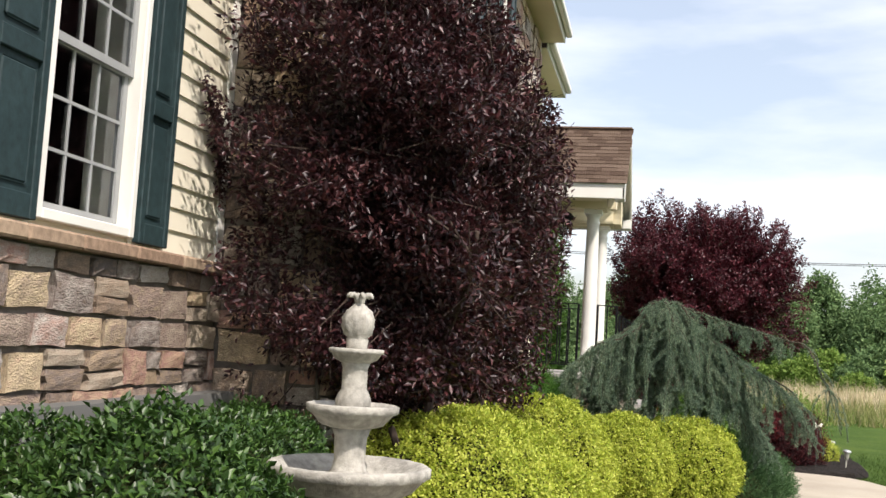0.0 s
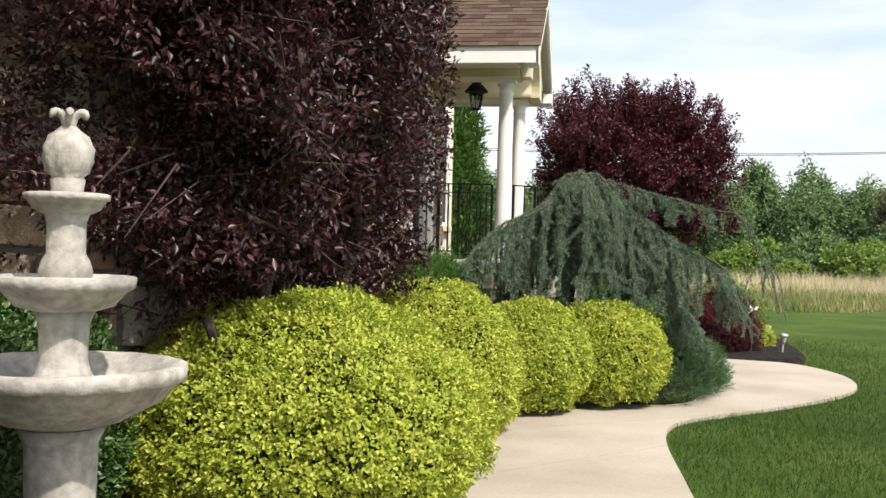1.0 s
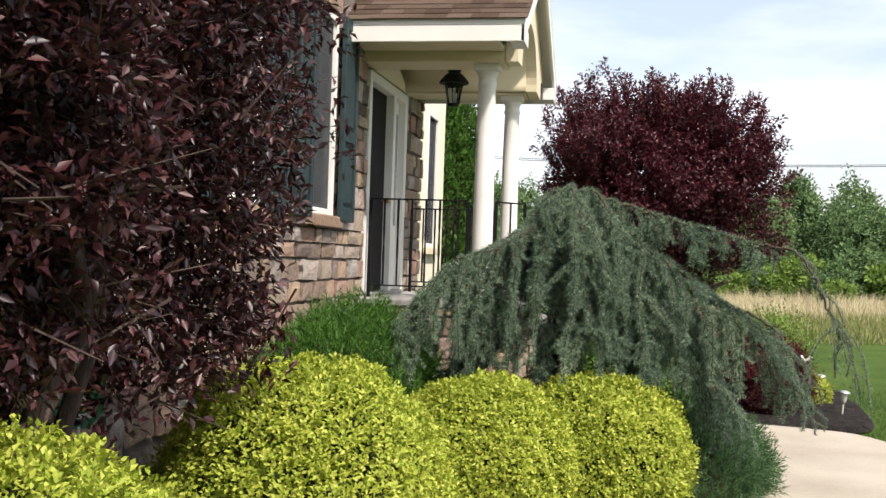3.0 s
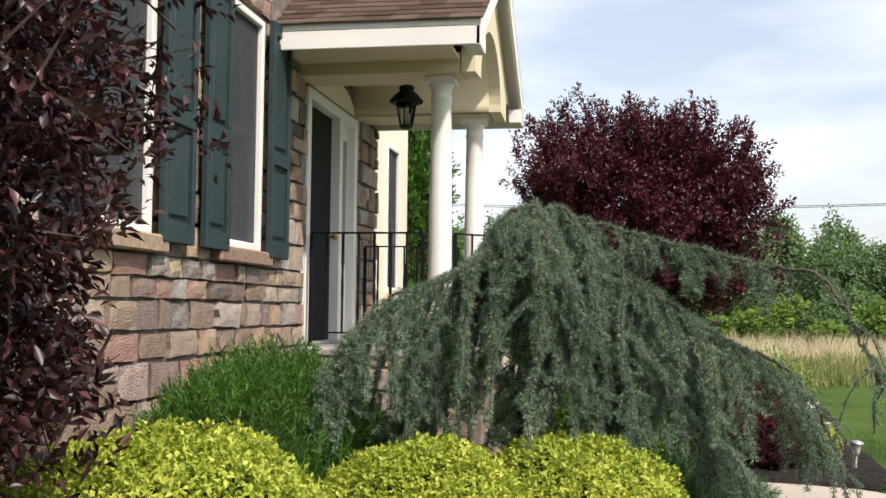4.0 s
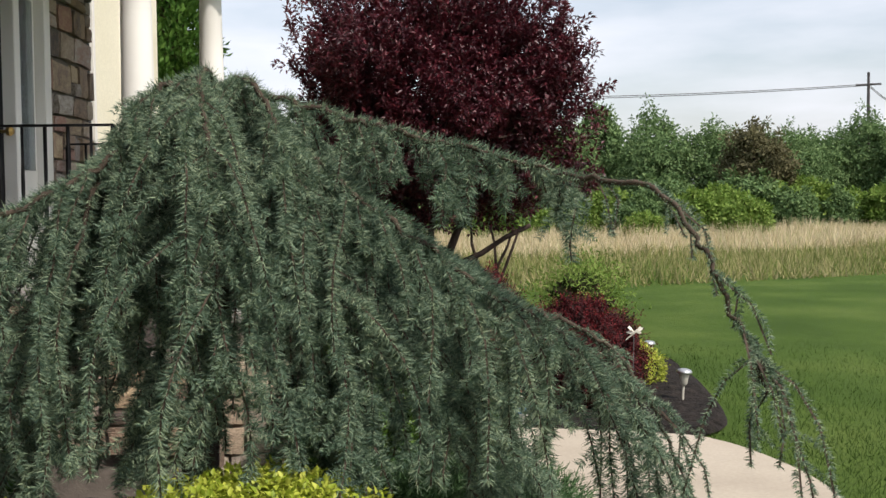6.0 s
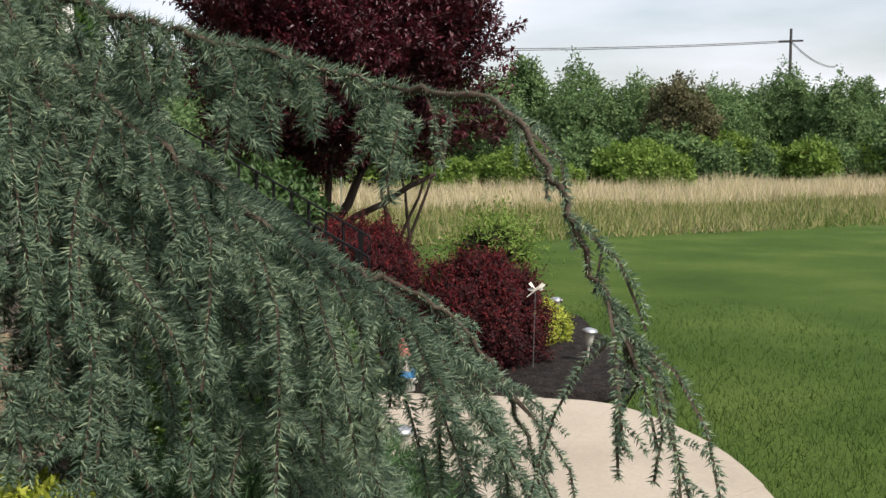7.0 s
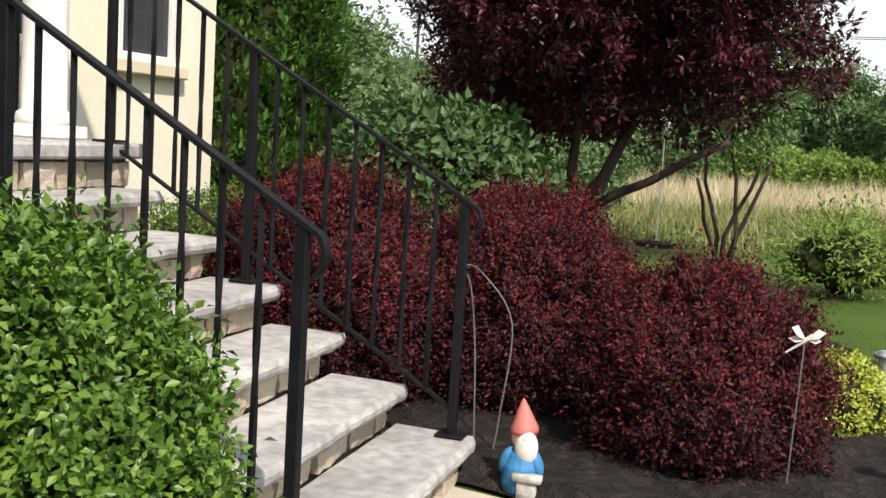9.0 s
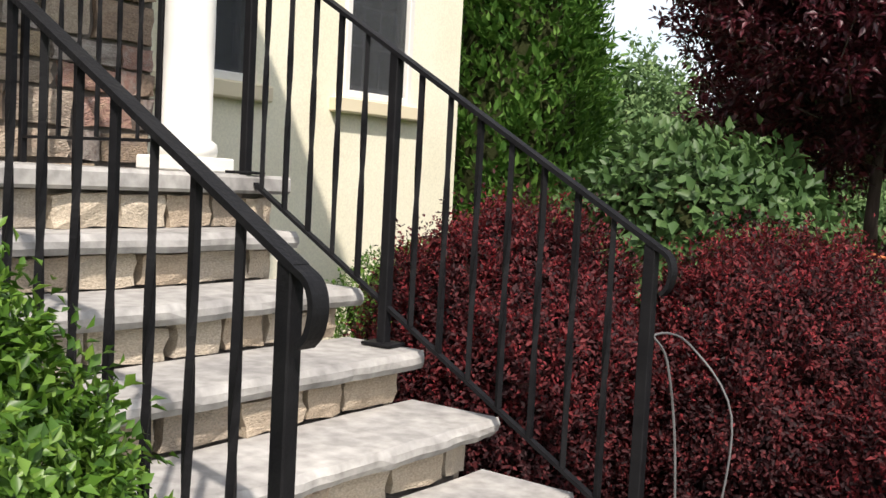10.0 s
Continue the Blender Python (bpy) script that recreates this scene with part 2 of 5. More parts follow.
mesh_screen.use_nodes = True
s_n, s_l = mesh_screen.node_tree.nodes, mesh_screen.node_tree.links
s_t, s_m = s_n.new("ShaderNodeBsdfTransparent"), s_n.new("ShaderNodeMixShader")
s_n["Principled BSDF"].inputs["Base Color"].default_value = (0.05, 0.055, 0.06, 1)
s_n["Principled BSDF"].inputs["Roughness"].default_value = 0.8
s_m.inputs[0].default_value = 0.6
s_l.new(s_t.outputs[0], s_m.inputs[1])
s_l.new(s_n["Principled BSDF"].outputs[0], s_m.inputs[2])
s_l.new(s_m.outputs[0], s_n["Material Output"].inputs["Surface"])
M["insect"] = mesh_screen


# ---- building helpers ----
def thing(name, loc=(0, 0, 0), label="", category="", group="", kind=""):
    ob = new(name)
    ob.location = loc
    ob.empty_display_size = 0.1
    return tagged(ob, label, category, group, kind)


def part(name, bm, material, parent=None, label="", smooth=False):
    me = bpy.data.meshes.new(name)
    bm.to_mesh(me)
    bm.free()
    for m in material if isinstance(material, (list, tuple)) else [material]:
        me.materials.append(m)
    if smooth:
        me.polygons.foreach_set("use_smooth", [True] * len(me.polygons))
    ob = new(name, me)
    if parent:
        ob.parent = parent
    return tagged(ob, label)


def box(bm, x0, x1, y0, y1, z0, z1, bevel=0.0):
    r = bmesh.ops.create_cube(bm, size=1)
    vs = r["verts"]
    for v in vs:
        v.co = Vector((x0 + (v.co.x + 0.5) * (x1 - x0), y0 + (v.co.y + 0.5) * (y1 - y0), z0 + (v.co.z + 0.5) * (z1 - z0)))
    if bevel:
        es = list({e for v in vs for e in v.link_edges})
        bmesh.ops.bevel(bm, geom=es, offset=bevel, segments=1, affect="EDGES")
    return bm


def boxbm(*a, bevel=0.0):
    return box(bmesh.new(), *a, bevel=bevel)


def lathe(profile, seg=24, wave=None):
    """profile: (radius, z) from bottom to top. wave(angle, i): a factor on the radius."""
    bm = bmesh.new()
    rings = []
    for i, (r, z) in enumerate(profile):
        ring = []
        for k in range(seg):
            a = 2 * math.pi * k / seg
            f = wave(a, i) if wave else 1.0
            ring.append(bm.verts.new((r * f * math.cos(a), r * f * math.sin(a), z)))
        rings.append(ring)
    for a, b in zip(rings, rings[1:]):
        for k in range(seg):
            bm.faces.new((a[k], a[(k + 1) % seg], b[(k + 1) % seg], b[k]))
    bm.faces.new(rings[0][::-1])
    bm.faces.new(rings[-1])
    return bm


def tube(bm, pts, radii, seg=6):
    pts = [Vector(p) for p in pts]
    if not isinstance(radii, (list, tuple)):
        radii = [radii] * len(pts)
    rings = []
    for i, p in enumerate(pts):
        d = (pts[min(i + 1, len(pts) - 1)] - pts[max(i - 1, 0)]).normalized()
        u = d.cross(Vector((0.31, 0.95, 0.05))).normalized()
        w = d.cross(u)
        rings.append([bm.verts.new(p + (u * math.cos(2 * math.pi * k / seg) + w * math.sin(2 * math.pi * k / seg)) * radii[i]) for k in range(seg)])
    for a, b in zip(rings, rings[1:]):
        for k in range(seg):
            bm.faces.new((a[k], a[(k + 1) % seg], b[(k + 1) % seg], b[k]))
    bm.faces.new(rings[0][::-1])
    bm.faces.new(rings[-1])
    return bm


def smooth_line(pts, n=6):
    """A Catmull-Rom line through pts."""
    P = [Vector(p) for p in pts]
    P = [2 * P[0] - P[1]] + P + [2 * P[-1] - P[-2]]
    out = []
    for i in range(1, len(P) - 2):
        for k in range(n):
            t = k / n
            a, b, c, d = P[i - 1], P[i], P[i + 1], P[i + 2]
            out.append(0.5 * ((2 * b) + (c - a) * t + (2 * a - 5 * b + 4 * c - d) * t * t + (3 * b - a - 3 * c + d) * t ** 3))
    out.append(P[-2])
    return out


rng = np.random.default_rng(7)


def unit(v):
    return v / np.maximum(np.linalg.norm(v, axis=1, keepdims=True), 1e-9)


def mesh_object(name, verts, faces, material, parent=None, label=""):
    """verts (n, 3), faces (m, 3) as arrays."""
    me = bpy.data.meshes.new(name)
    me.vertices.add(len(verts))
    me.vertices.foreach_set("co", verts.astype(np.float32).ravel())
    me.loops.add(len(faces) * 3)
    me.loops.foreach_set("vertex_index", faces.astype(np.int32).ravel())
    me.polygons.add(len(faces))
    me.polygons.foreach_set("loop_start", np.arange(0, len(faces) * 3, 3, dtype=np.int32))
    me.update(calc_edges=True)
    me.materials.append(material)
    ob = new(name, me)
    if parent:
        ob.parent = parent
    return tagged(ob, label)


def leaves(name, P, D, N, L, W, material, parent=None, label="", fold=0.25):
    """Pointed leaves, folded along the middle: base P, direction D, upper side N, length L and width W."""
    n = len(P)
    D = unit(D)
    S = unit(np.cross(D, N))
    N = np.cross(S, D)
    L, W = np.broadcast_to(L, n)[:, None], np.broadcast_to(W, n)[:, None]
    mid = P + D * L * 0.45 + N * W * fold
    V = np.stack([P, mid + S * W * 0.5, P + D * L - N * L * 0.1, mid - S * W * 0.5], axis=1).reshape(-1, 3)
    i = np.arange(n)[:, None] * 4
    F = np.concatenate([i + [0, 1, 2], i + [0, 2, 3]], axis=1).reshape(-1, 3)
    return mesh_object(name, V, F, material, parent, label)


def blades(name, P, D, L, W, material, parent=None, label=""):
    """Needles or grass blades: one slim triangle each."""
    n = len(P)
    D = unit(D)
    S = unit(np.cross(D, rng.normal(size=(n, 3))))
    L, W = np.broadcast_to(L, n)[:, None], np.broadcast_to(W, n)[:, None]
    V = np.stack([P + S * W * 0.5, P - S * W * 0.5, P + D * L], axis=1).reshape(-1, 3)
    return mesh_object(name, V, np.arange(3 * n).reshape(-1, 3), material, parent, label)


def bumps(dirs, freq, seed):
    return np.array([noise.noise((d[0] * freq + seed, d[1] * freq - seed, d[2] * freq + 2 * seed)) for d in dirs])


def shrub(name, c, r, n, leaf, m, core, label, category, group="", rough=0.1, up=0.45, width=0.5, seed=1.0, below=-0.75, spiky=0.0, tips=None):
    """A clipped or natural bush on the ground: leaves in sprigs over a lumpy shell coloured as inner shade."""
    ob = thing(name, (c[0], c[1], c[2]), label, category, group)
    d = unit(rng.normal(size=(n // 5, 3)))
    d = d[d[:, 2] > below]
    k = 1 + rough * bumps(d, 2.2, seed) + 0.7 * rough * bumps(d, 7.0, seed + 3)
    deep = rng.random(len(d)) ** 2.0 * 0.14
    reach = 0.35 + spiky * rng.random(len(d))[:, None] ** 3
    R = np.array(r)
    base = d * R * (k - deep)[:, None]
    out = unit(d / R)
    # each sprig holds five leaves round a shoot
    P, D, N = [], [], []
    for j in range(5):
        tw = rng.normal(size=(len(d), 3))
        shoot = unit(out + np.array([0, 0, up]) + 0.25 * rng.normal(size=(len(d), 3)))
        P.append(base + shoot * leaf * (reach * j) + 0.25 * leaf * tw)
        D.append(unit(shoot * 0.6 + unit(tw) * 0.9))
        N.append(shoot)
    P, D, N = np.concatenate(P), np.concatenate(D), np.concatenate(N)
    keep = P[:, 2] > -c[2] + 0.03
    P, D, N = P[keep], D[keep], N[keep]
    s = leaf * rng.uniform(0.7, 1.25, len(P))
    leaves("foliage", P, D, N, s, s * width, m, ob)
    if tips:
        # thin shoots of brighter red leaves over the upper side, more towards the top, bunched here and there
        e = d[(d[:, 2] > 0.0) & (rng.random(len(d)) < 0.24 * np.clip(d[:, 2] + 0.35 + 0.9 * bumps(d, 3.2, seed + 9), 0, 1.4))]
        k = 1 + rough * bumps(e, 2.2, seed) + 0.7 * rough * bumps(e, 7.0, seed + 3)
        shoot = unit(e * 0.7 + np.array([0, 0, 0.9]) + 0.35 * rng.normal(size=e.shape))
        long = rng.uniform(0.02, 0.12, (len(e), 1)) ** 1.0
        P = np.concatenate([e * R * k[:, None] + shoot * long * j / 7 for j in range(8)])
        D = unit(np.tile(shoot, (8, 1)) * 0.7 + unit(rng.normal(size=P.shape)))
        leaves("young_foliage", P, D, np.tile(shoot, (8, 1)), 0.8 * leaf, 0.8 * leaf * width, tips, ob, "brighter red leaves over the top of the bush")
    # solid dark shell; its colour holds the shade between the inner twigs
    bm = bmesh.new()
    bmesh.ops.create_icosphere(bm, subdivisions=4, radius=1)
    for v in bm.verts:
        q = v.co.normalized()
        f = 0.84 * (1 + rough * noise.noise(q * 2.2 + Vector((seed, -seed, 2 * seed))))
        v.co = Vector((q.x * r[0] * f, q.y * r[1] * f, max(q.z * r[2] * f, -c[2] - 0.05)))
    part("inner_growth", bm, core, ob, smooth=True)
    return ob


# ---- ground, path and beds ----
def outline_sheet(name, pts, z, material, label, thick=0.0, lift=None, cell=0.0, n=8, kind="structure"):
    """A flat or mounded sheet inside a smooth closed outline; thick gives it an edge down to the ground."""
    loop = smooth_line(list(pts) + [pts[0]], n)[:-1]
    bm = bmesh.new()
    vs = [bm.verts.new((p[0], p[1], z)) for p in loop]
    f = bm.faces.new(vs)
    if f.normal.z < 0:
        f.normal_flip()
    if cell:
        bmesh.ops.triangulate(bm, faces=bm.faces[:])
        for _ in range(4):
            bmesh.ops.subdivide_edges(bm, edges=[e for e in bm.edges if e.calc_length() > cell], cuts=1)
            bmesh.ops.triangulate(bm, faces=bm.faces[:])
    if lift:
        rim = {v for e in bm.edges if e.is_boundary for v in e.verts}
        for v in bm.verts:
            v.co.z += 0.0 if v in rim else lift(v.co)
    if thick:
        r = bmesh.ops.extrude_edge_only(bm, edges=[e for e in bm.edges if e.is_boundary])
        for v in [g for g in r["geom"] if isinstance(g, bmesh.types.BMVert)]:
            v.co.z = z - thick
    bmesh.ops.recalc_face_normals(bm, faces=bm.faces[:])
    return tagged(part(name, bm, material), label, "", "", kind)


bm = bmesh.new()
bmesh.ops.create_grid(bm, x_segments=60, y_segments=60, size=1)
for v in bm.verts:
    v.co.x, v.co.y = 900 * v.co.x * abs(v.co.x), 20 + 900 * v.co.y * abs(v.co.y)
    v.co.z = -0.03
tagged(part("ground", bm, M["lawn"]), "mown green lawn reaching to the field", "lawn", "", "structure")

# left and right edges of the winding walk
EDGE_L = [(-2.3, -20), (-2.05, -13), (-1.8, -9.74), (-1.87, -7.9), (-1.98, -6.7), (-1.92, -5.75), (-1.3, -5.15), (-0.58, -4.35), (0.12, -3.5), (0.5, -2.6), (0.3, -1.95), (-0.13, -1.68)]
EDGE_R = [(-0.75, -20), (-0.5, -13), (-0.38, -9.96), (-0.4, -8.55), (-0.44, -7.15), (-0.37, -6.3), (-0.11, -5.75), (0.7, -4.85), (1.48, -3.85), (1.9, -2.9), (1.99, -1.82), (1.8, -0.96), (1.5, -0.5), (0.85, -0.3), (-0.13, -0.1)]
bm = bmesh.new()
la, ra = smooth_line([(x, y, 0) for x, y in EDGE_L], 6), smooth_line([(x, y, 0) for x, y in EDGE_R], 6)


def along(line, m):
    """m points at even steps along a line."""
    d = [0.0]
    for a, b in zip(line, line[1:]):
        d.append(d[-1] + (b - a).length)
    out = []
    for k in range(m):
        s = d[-1] * k / (m - 1)
        i = max(j for j in range(len(d)) if d[j] <= s + 1e-9)
        i = min(i, len(line) - 2)
        out.append(line[i].lerp(line[i + 1], (s - d[i]) / max(1e-9, d[i + 1] - d[i])))
    return out


walkway = thing("path", (0, 0, 0), "pale tan concrete walk winding to the steps", "path", "", "structure")
lp, rp = along(la, 121), along(ra, 121)
STEP = 10
for s in range(0, 120, STEP):
    bm = bmesh.new()
    rows = []
    for k in range(s, s + STEP + 1):
        a, b = lp[k].copy(), rp[k].copy()
        if k in (s, s + STEP):
            w = (lp[min(k + 1, 120)] - lp[max(k - 1, 0)]).normalized() * (0.006 if k == s else -0.006)
            a, b = a + w, b + w
        rows.append([bm.verts.new(a.lerp(b, j / 6) + Vector((0, 0, 0.006))) for j in range(7)])
    for a, b in zip(rows, rows[1:]):
        for j in range(6):
            bm.faces.new((a[j], a[j + 1], b[j + 1], b[j]))
    r = bmesh.ops.extrude_edge_only(bm, edges=[e for e in bm.edges if e.is_boundary])
    for v in [g for g in r["geom"] if isinstance(g, bmesh.types.BMVert)]:
        v.co.z = -0.06
    bmesh.ops.recalc_face_normals(bm, faces=bm.faces[:])
    part("slab", bm, M["concrete"], walkway)


def mound(p):
    return 0.05 + 0.03 * noise.noise(p * 1.7) + 0.02 * noise.noise(p * 7) + 0.012 * noise.noise(p * 23)


outline_sheet("mulch_bed", [(-4.4, -20)] + [(x - 0.03, y) for x, y in EDGE_L] + [(-0.3, -1.55), (-1.9, -1.55), (-3.5, -1.7), (-3.5, -9.9), (-4.3, -10.1), (-4.35, -15)], -0.012, M["mulch"], "dark brown mulch bed between house and walk",
              lift=lambda p: mound(p) + 0.3 * max(0, min(1, (-8.8 - p.y) / 3)) * max(0, min(1, (-2.05 - p.x) / 0.4)), cell=0.16, n=3)
outline_sheet("mulch_bed", [(0.0, -0.02), (0.85, -0.29), (1.5, -0.47), (1.83, -0.18), (1.98, 0.4), (2.08, 1.25), (2.15, 2.45), (1.97, 3.5), (1.2, 4.7), (-0.6, 5.2), (-2.6, 5.0), (-3.5, 4.3), (-3.66, 2.0), (-3.4, 0.3), (-1.5, 0.12)], -0.008, M["mulch"], "black mulch bed with a curved edge beside the steps", lift=mound, cell=0.16, n=5)


# ---- stones and walls ----
def unit_stone(seed):
    """A rough block: front face towards +x, in 0..1 along y and z, depth 1 along x."""
    q = random.Random(seed)
    bm = bmesh.new()
    ys, grid = (0.03, 0.35, 0.68, 0.97), []
    for iz in range(4):
        row = []
        for iy in range(4):
            rim = iy in (0, 3) or iz in (0, 3)
            row.append(bm.verts.new(((0.74 if rim else 0.88) + q.uniform(-0.09, 0.09), ys[iy] + q.uniform(-0.05, 0.03) * (1 if iy else -1), ys[iz] + q.uniform(-0.07, 0.03) * (1 if iz else -1))))
        grid.append(row)
    for iz in range(3):
        for iy in range(3):
            bm.faces.new((grid[iz][iy], grid[iz][iy + 1], grid[iz + 1][iy + 1], grid[iz + 1][iy]))
    r = bmesh.ops.extrude_edge_only(bm, edges=[e for e in bm.edges if e.is_boundary])
    for v in [g for g in r["geom"] if isinstance(g, bmesh.types.BMVert)]:
        v.co.x = -0.2
    bmesh.ops.recalc_face_normals(bm, faces=bm.faces[:])
    me = bpy.data.meshes.new("stone")
    bm.to_mesh(me)
    bm.free()
    return me


def stone_set(material, count=10, seed=0):
    ms = [unit_stone(seed + i) for i in range(count)]
    for me in ms:
        me.materials.append(material)
    return ms


WALL_STONES = stone_set(M["stone"], 12, 3)
RISER_STONES = stone_set(M["stair_stone"], 8, 50)


def lay_stones(parent, face, y0, y1, z0, z1, holes, meshes, q, rows=(0.12, 0.27), widths=(0.14, 0.46), depth=0.05, turn=None):
    """Rough random courses of stones on the plane x = face, clear of the holes (ya, yb, za, zb)."""
    z = z0
    while z < z1 - 0.03:
        h = min(q.uniform(*rows), z1 - z)
        if z1 - z - h < 0.07:
            h = z1 - z
        y = y0
        while y < y1 - 0.02:
            w = min(q.uniform(*widths), y1 - y)
            if y1 - y - w < 0.08:
                w = y1 - y
            cuts = [(z, h)]
            if h > 0.2 and w < 0.4 and q.random() < 0.35:
                k = q.uniform(0.4, 0.6) * h
                cuts = [(z, k), (z + k, h - k)]
            for cz, ch in cuts:
                spans = [(y, y + w)]
                for ya, yb, za, zb in holes:
                    if cz + ch > za + 0.02 and cz < zb - 0.02:
                        nxt = []
                        for a, b in spans:
                            if b <= ya or a >= yb:
                                nxt.append((a, b))
                            else:
                                if ya - a > 0.03:
                                    nxt.append((a, ya))
                                if b - yb > 0.03:
                                    nxt.append((yb, b))
                        spans = nxt
                for a, b in spans:
                    st = new("stone", meshes[q.randrange(len(meshes))])
                    flip = q.random() < 0.5
                    st.parent = parent
                    tip = Matrix.Translation((0, (b - a) / 2, ch / 2)) @ Matrix.Rotation(q.uniform(-0.045, 0.045), 4, "X") @ Matrix.Translation((0, (a - b) / 2, -ch / 2))
                    m = Matrix.Translation((face, a, cz)) @ tip @ Matrix.Diagonal((depth * q.uniform(0.55, 1.45), (b - a) * q.uniform(0.94, 1.0), ch * q.uniform(0.92, 1.0), 1))
                    st.matrix_local = (turn @ m) if turn else m
            y += w
        z += h


def wall(name, x0, x1, y0, y1, z0, z1, holes, material, label):
    """A wall slab along y with holes (ya, yb, za, zb) cut through."""
    bm = bmesh.new()
    ys = sorted({y0, y1, *[h[0] for h in holes], *[h[1] for h in holes]})
    zs = sorted({z0, z1, *[h[2] for h in holes], *[h[3] for h in holes]})
    for a, b in zip(ys, ys[1:]):
        for c, d in zip(zs, zs[1:]):
            if not any(h[0] <= a and b <= h[1] and h[2] <= c and d <= h[3] for h in holes):
                box(bm, x0, x1, a, b, c, d)
    bmesh.ops.remove_doubles(bm, verts=bm.verts[:], dist=1e-4)
    return tagged(part(name, bm, material), label, "", "", "structure")


XW, XM, XC = -4.2, -3.42, -3.72        # faces of the wing, the main house and the stucco part
WIN_MAIN = [(-5.74, -4.93), (-3.87, -3.06)]
WZ0, WZ1 = 2.03, 3.8
UP_WIN = [(-8.6, -7.8), (-6.3, -5.5), (-4.1, -3.3)]
UZ0, UZ1 = 4.95, 6.5
DOOR = (-1.9, -0.16, 1.29, 3.56)
main_holes = [(a, b, WZ0, WZ1) for a, b in WIN_MAIN] + [(a, b, UZ0, UZ1) for a, b in UP_WIN] + [DOOR]
wall_main = wall("wall_main", XM - 0.3, XM, -9.95, 0.82, -0.05, 7.1, main_holes, M["mortar"], "rough stone wall of the main house")
wall_return = tagged(part("wall_return", boxbm(XC - 0.3, XM - 0.3, 0.5, 0.815, -0.05, 7.1), M["mortar"]), "stone wall end behind the porch", "", "", "structure")

WWIN = (-12.2, -11.25, 2.09, 3.95)
wall_wing = wall("wall_wing", XW - 0.3, XW, -22, -9.96, 2.03, 5.4, [WWIN], M["siding"], "wing wall behind cream lap siding")
wall_wing_base = tagged(part("wall_wing_base", boxbm(XW - 0.3, XW, -22, -9.96, -0.05, 1.97), M["mortar"]), "rough stone base wall of the wing", "", "", "structure")
wall_main_side = tagged(part("wall_main_side", boxbm(-4.6, XM - 0.302, -9.95, -9.65, -0.05, 7.1), M["mortar"]), "stone side wall of the main house", "", "", "structure")

STU_WIN = [(1.1, 1.84), (2.7, 3.46)]
SZ0, SZ1 = 1.84, 3.8
wall_stucco = wall("wall_stucco", XC - 0.25, XC, 0.82, 4.12, -0.05, 7.0, [(a, b, SZ0, SZ1) for a, b in STU_WIN], M["stucco"], "pale yellow stucco wall")
tagged(part("wall_stucco_side", boxbm(-12, XC - 0.25, 3.87, 4.12, -0.05, 7.0), M["stucco"]), "pale yellow stucco end wall", "", "", "structure")
tagged(part("wall_back", boxbm(-12.2, -12, -22, 4.12, -0.05, 7.1), M["stucco"]), "plain back wall of the house", "", "", "structure")
tagged(part("wall_far_side", boxbm(-12, XW - 0.3, -22.2, -22, -0.05, 7.1), M["siding"]), "plain end wall of the house", "", "", "structure")
# stand-in rooms, added and coloured dark so the panes look dark from outside
tagged(part("floor", boxbm(-12, XC - 0.27, -22, 3.87, 1.0, 1.2), M["inside"]), "dark floor added inside the house", "", "", "structure")
tagged(part("ceiling", boxbm(-12, XC - 0.25, -22, 3.87, 4.2, 4.35), M["inside"]), "dark ceiling added inside the house", "", "", "structure")
tagged(part("wall_inner", boxbm(-7.2, -7.0, -22, 3.87, 1.2, 4.2), M["inside"]), "dark grey inner wall added behind the windows", "", "", "structure")
tagged(part("wall_inner_upper", boxbm(-7.2, -7.0, -22, 3.87, 4.35, 7.1), M["inside"]), "dark grey inner wall added behind the upper windows", "", "", "structure")


def eave_roof(name, x_edge, y0, y1, z, ridge_x, ridge_z, label):
    ob = thing(name, (0, 0, 0), label, "roof", "", "structure")
    bm = bmesh.new()
    v = [bm.verts.new(p) for p in ((x_edge, y0, z + 0.2), (x_edge, y1, z + 0.2), (ridge_x, y1, ridge_z), (ridge_x, y0, ridge_z))]
    f = bm.faces.new(v)
    r = bmesh.ops.extrude_face_region(bm, geom=[f])
    for g in r["geom"]:
        if isinstance(g, bmesh.types.BMVert):
            g.co.z += 0.06
    bmesh.ops.recalc_face_normals(bm, faces=bm.faces[:])
    part("roof_slope", bm, M["shingle"], ob)
    part("soffit", boxbm(x_edge + -0.42, x_edge - 0.02, y0, y1, z, z + 0.02), M["cream"], ob)
    part("fascia", boxbm(x_edge - 0.02, x_edge + 0.005, y0, y1, z - 0.01, z + 0.2, bevel=0.004), M["white"], ob)
    bm = bmesh.new()
    box(bm, x_edge + 0.008, x_edge + 0.12, y0, y1, z + 0.08, z + 0.2, bevel=0.02)
    part("gutter", bm, M["white"], ob, "white metal gutter")
    return ob


eave_roof("main_roof", XM + 0.42, -10.3, 0.95, 6.88, -7.8, 9.6, "brown shingle main roof with cream soffit")
eave_roof("stucco_roof", XC + 0.42, 0.96, 4.5, 6.78, -7.8, 9.0, "brown shingle roof over the stucco part")
eave_roof("wing_roof", XW + 0.4, -22.2, -9.97, 5.3, -7.8, 7.0, "brown shingle roof over the siding wing")


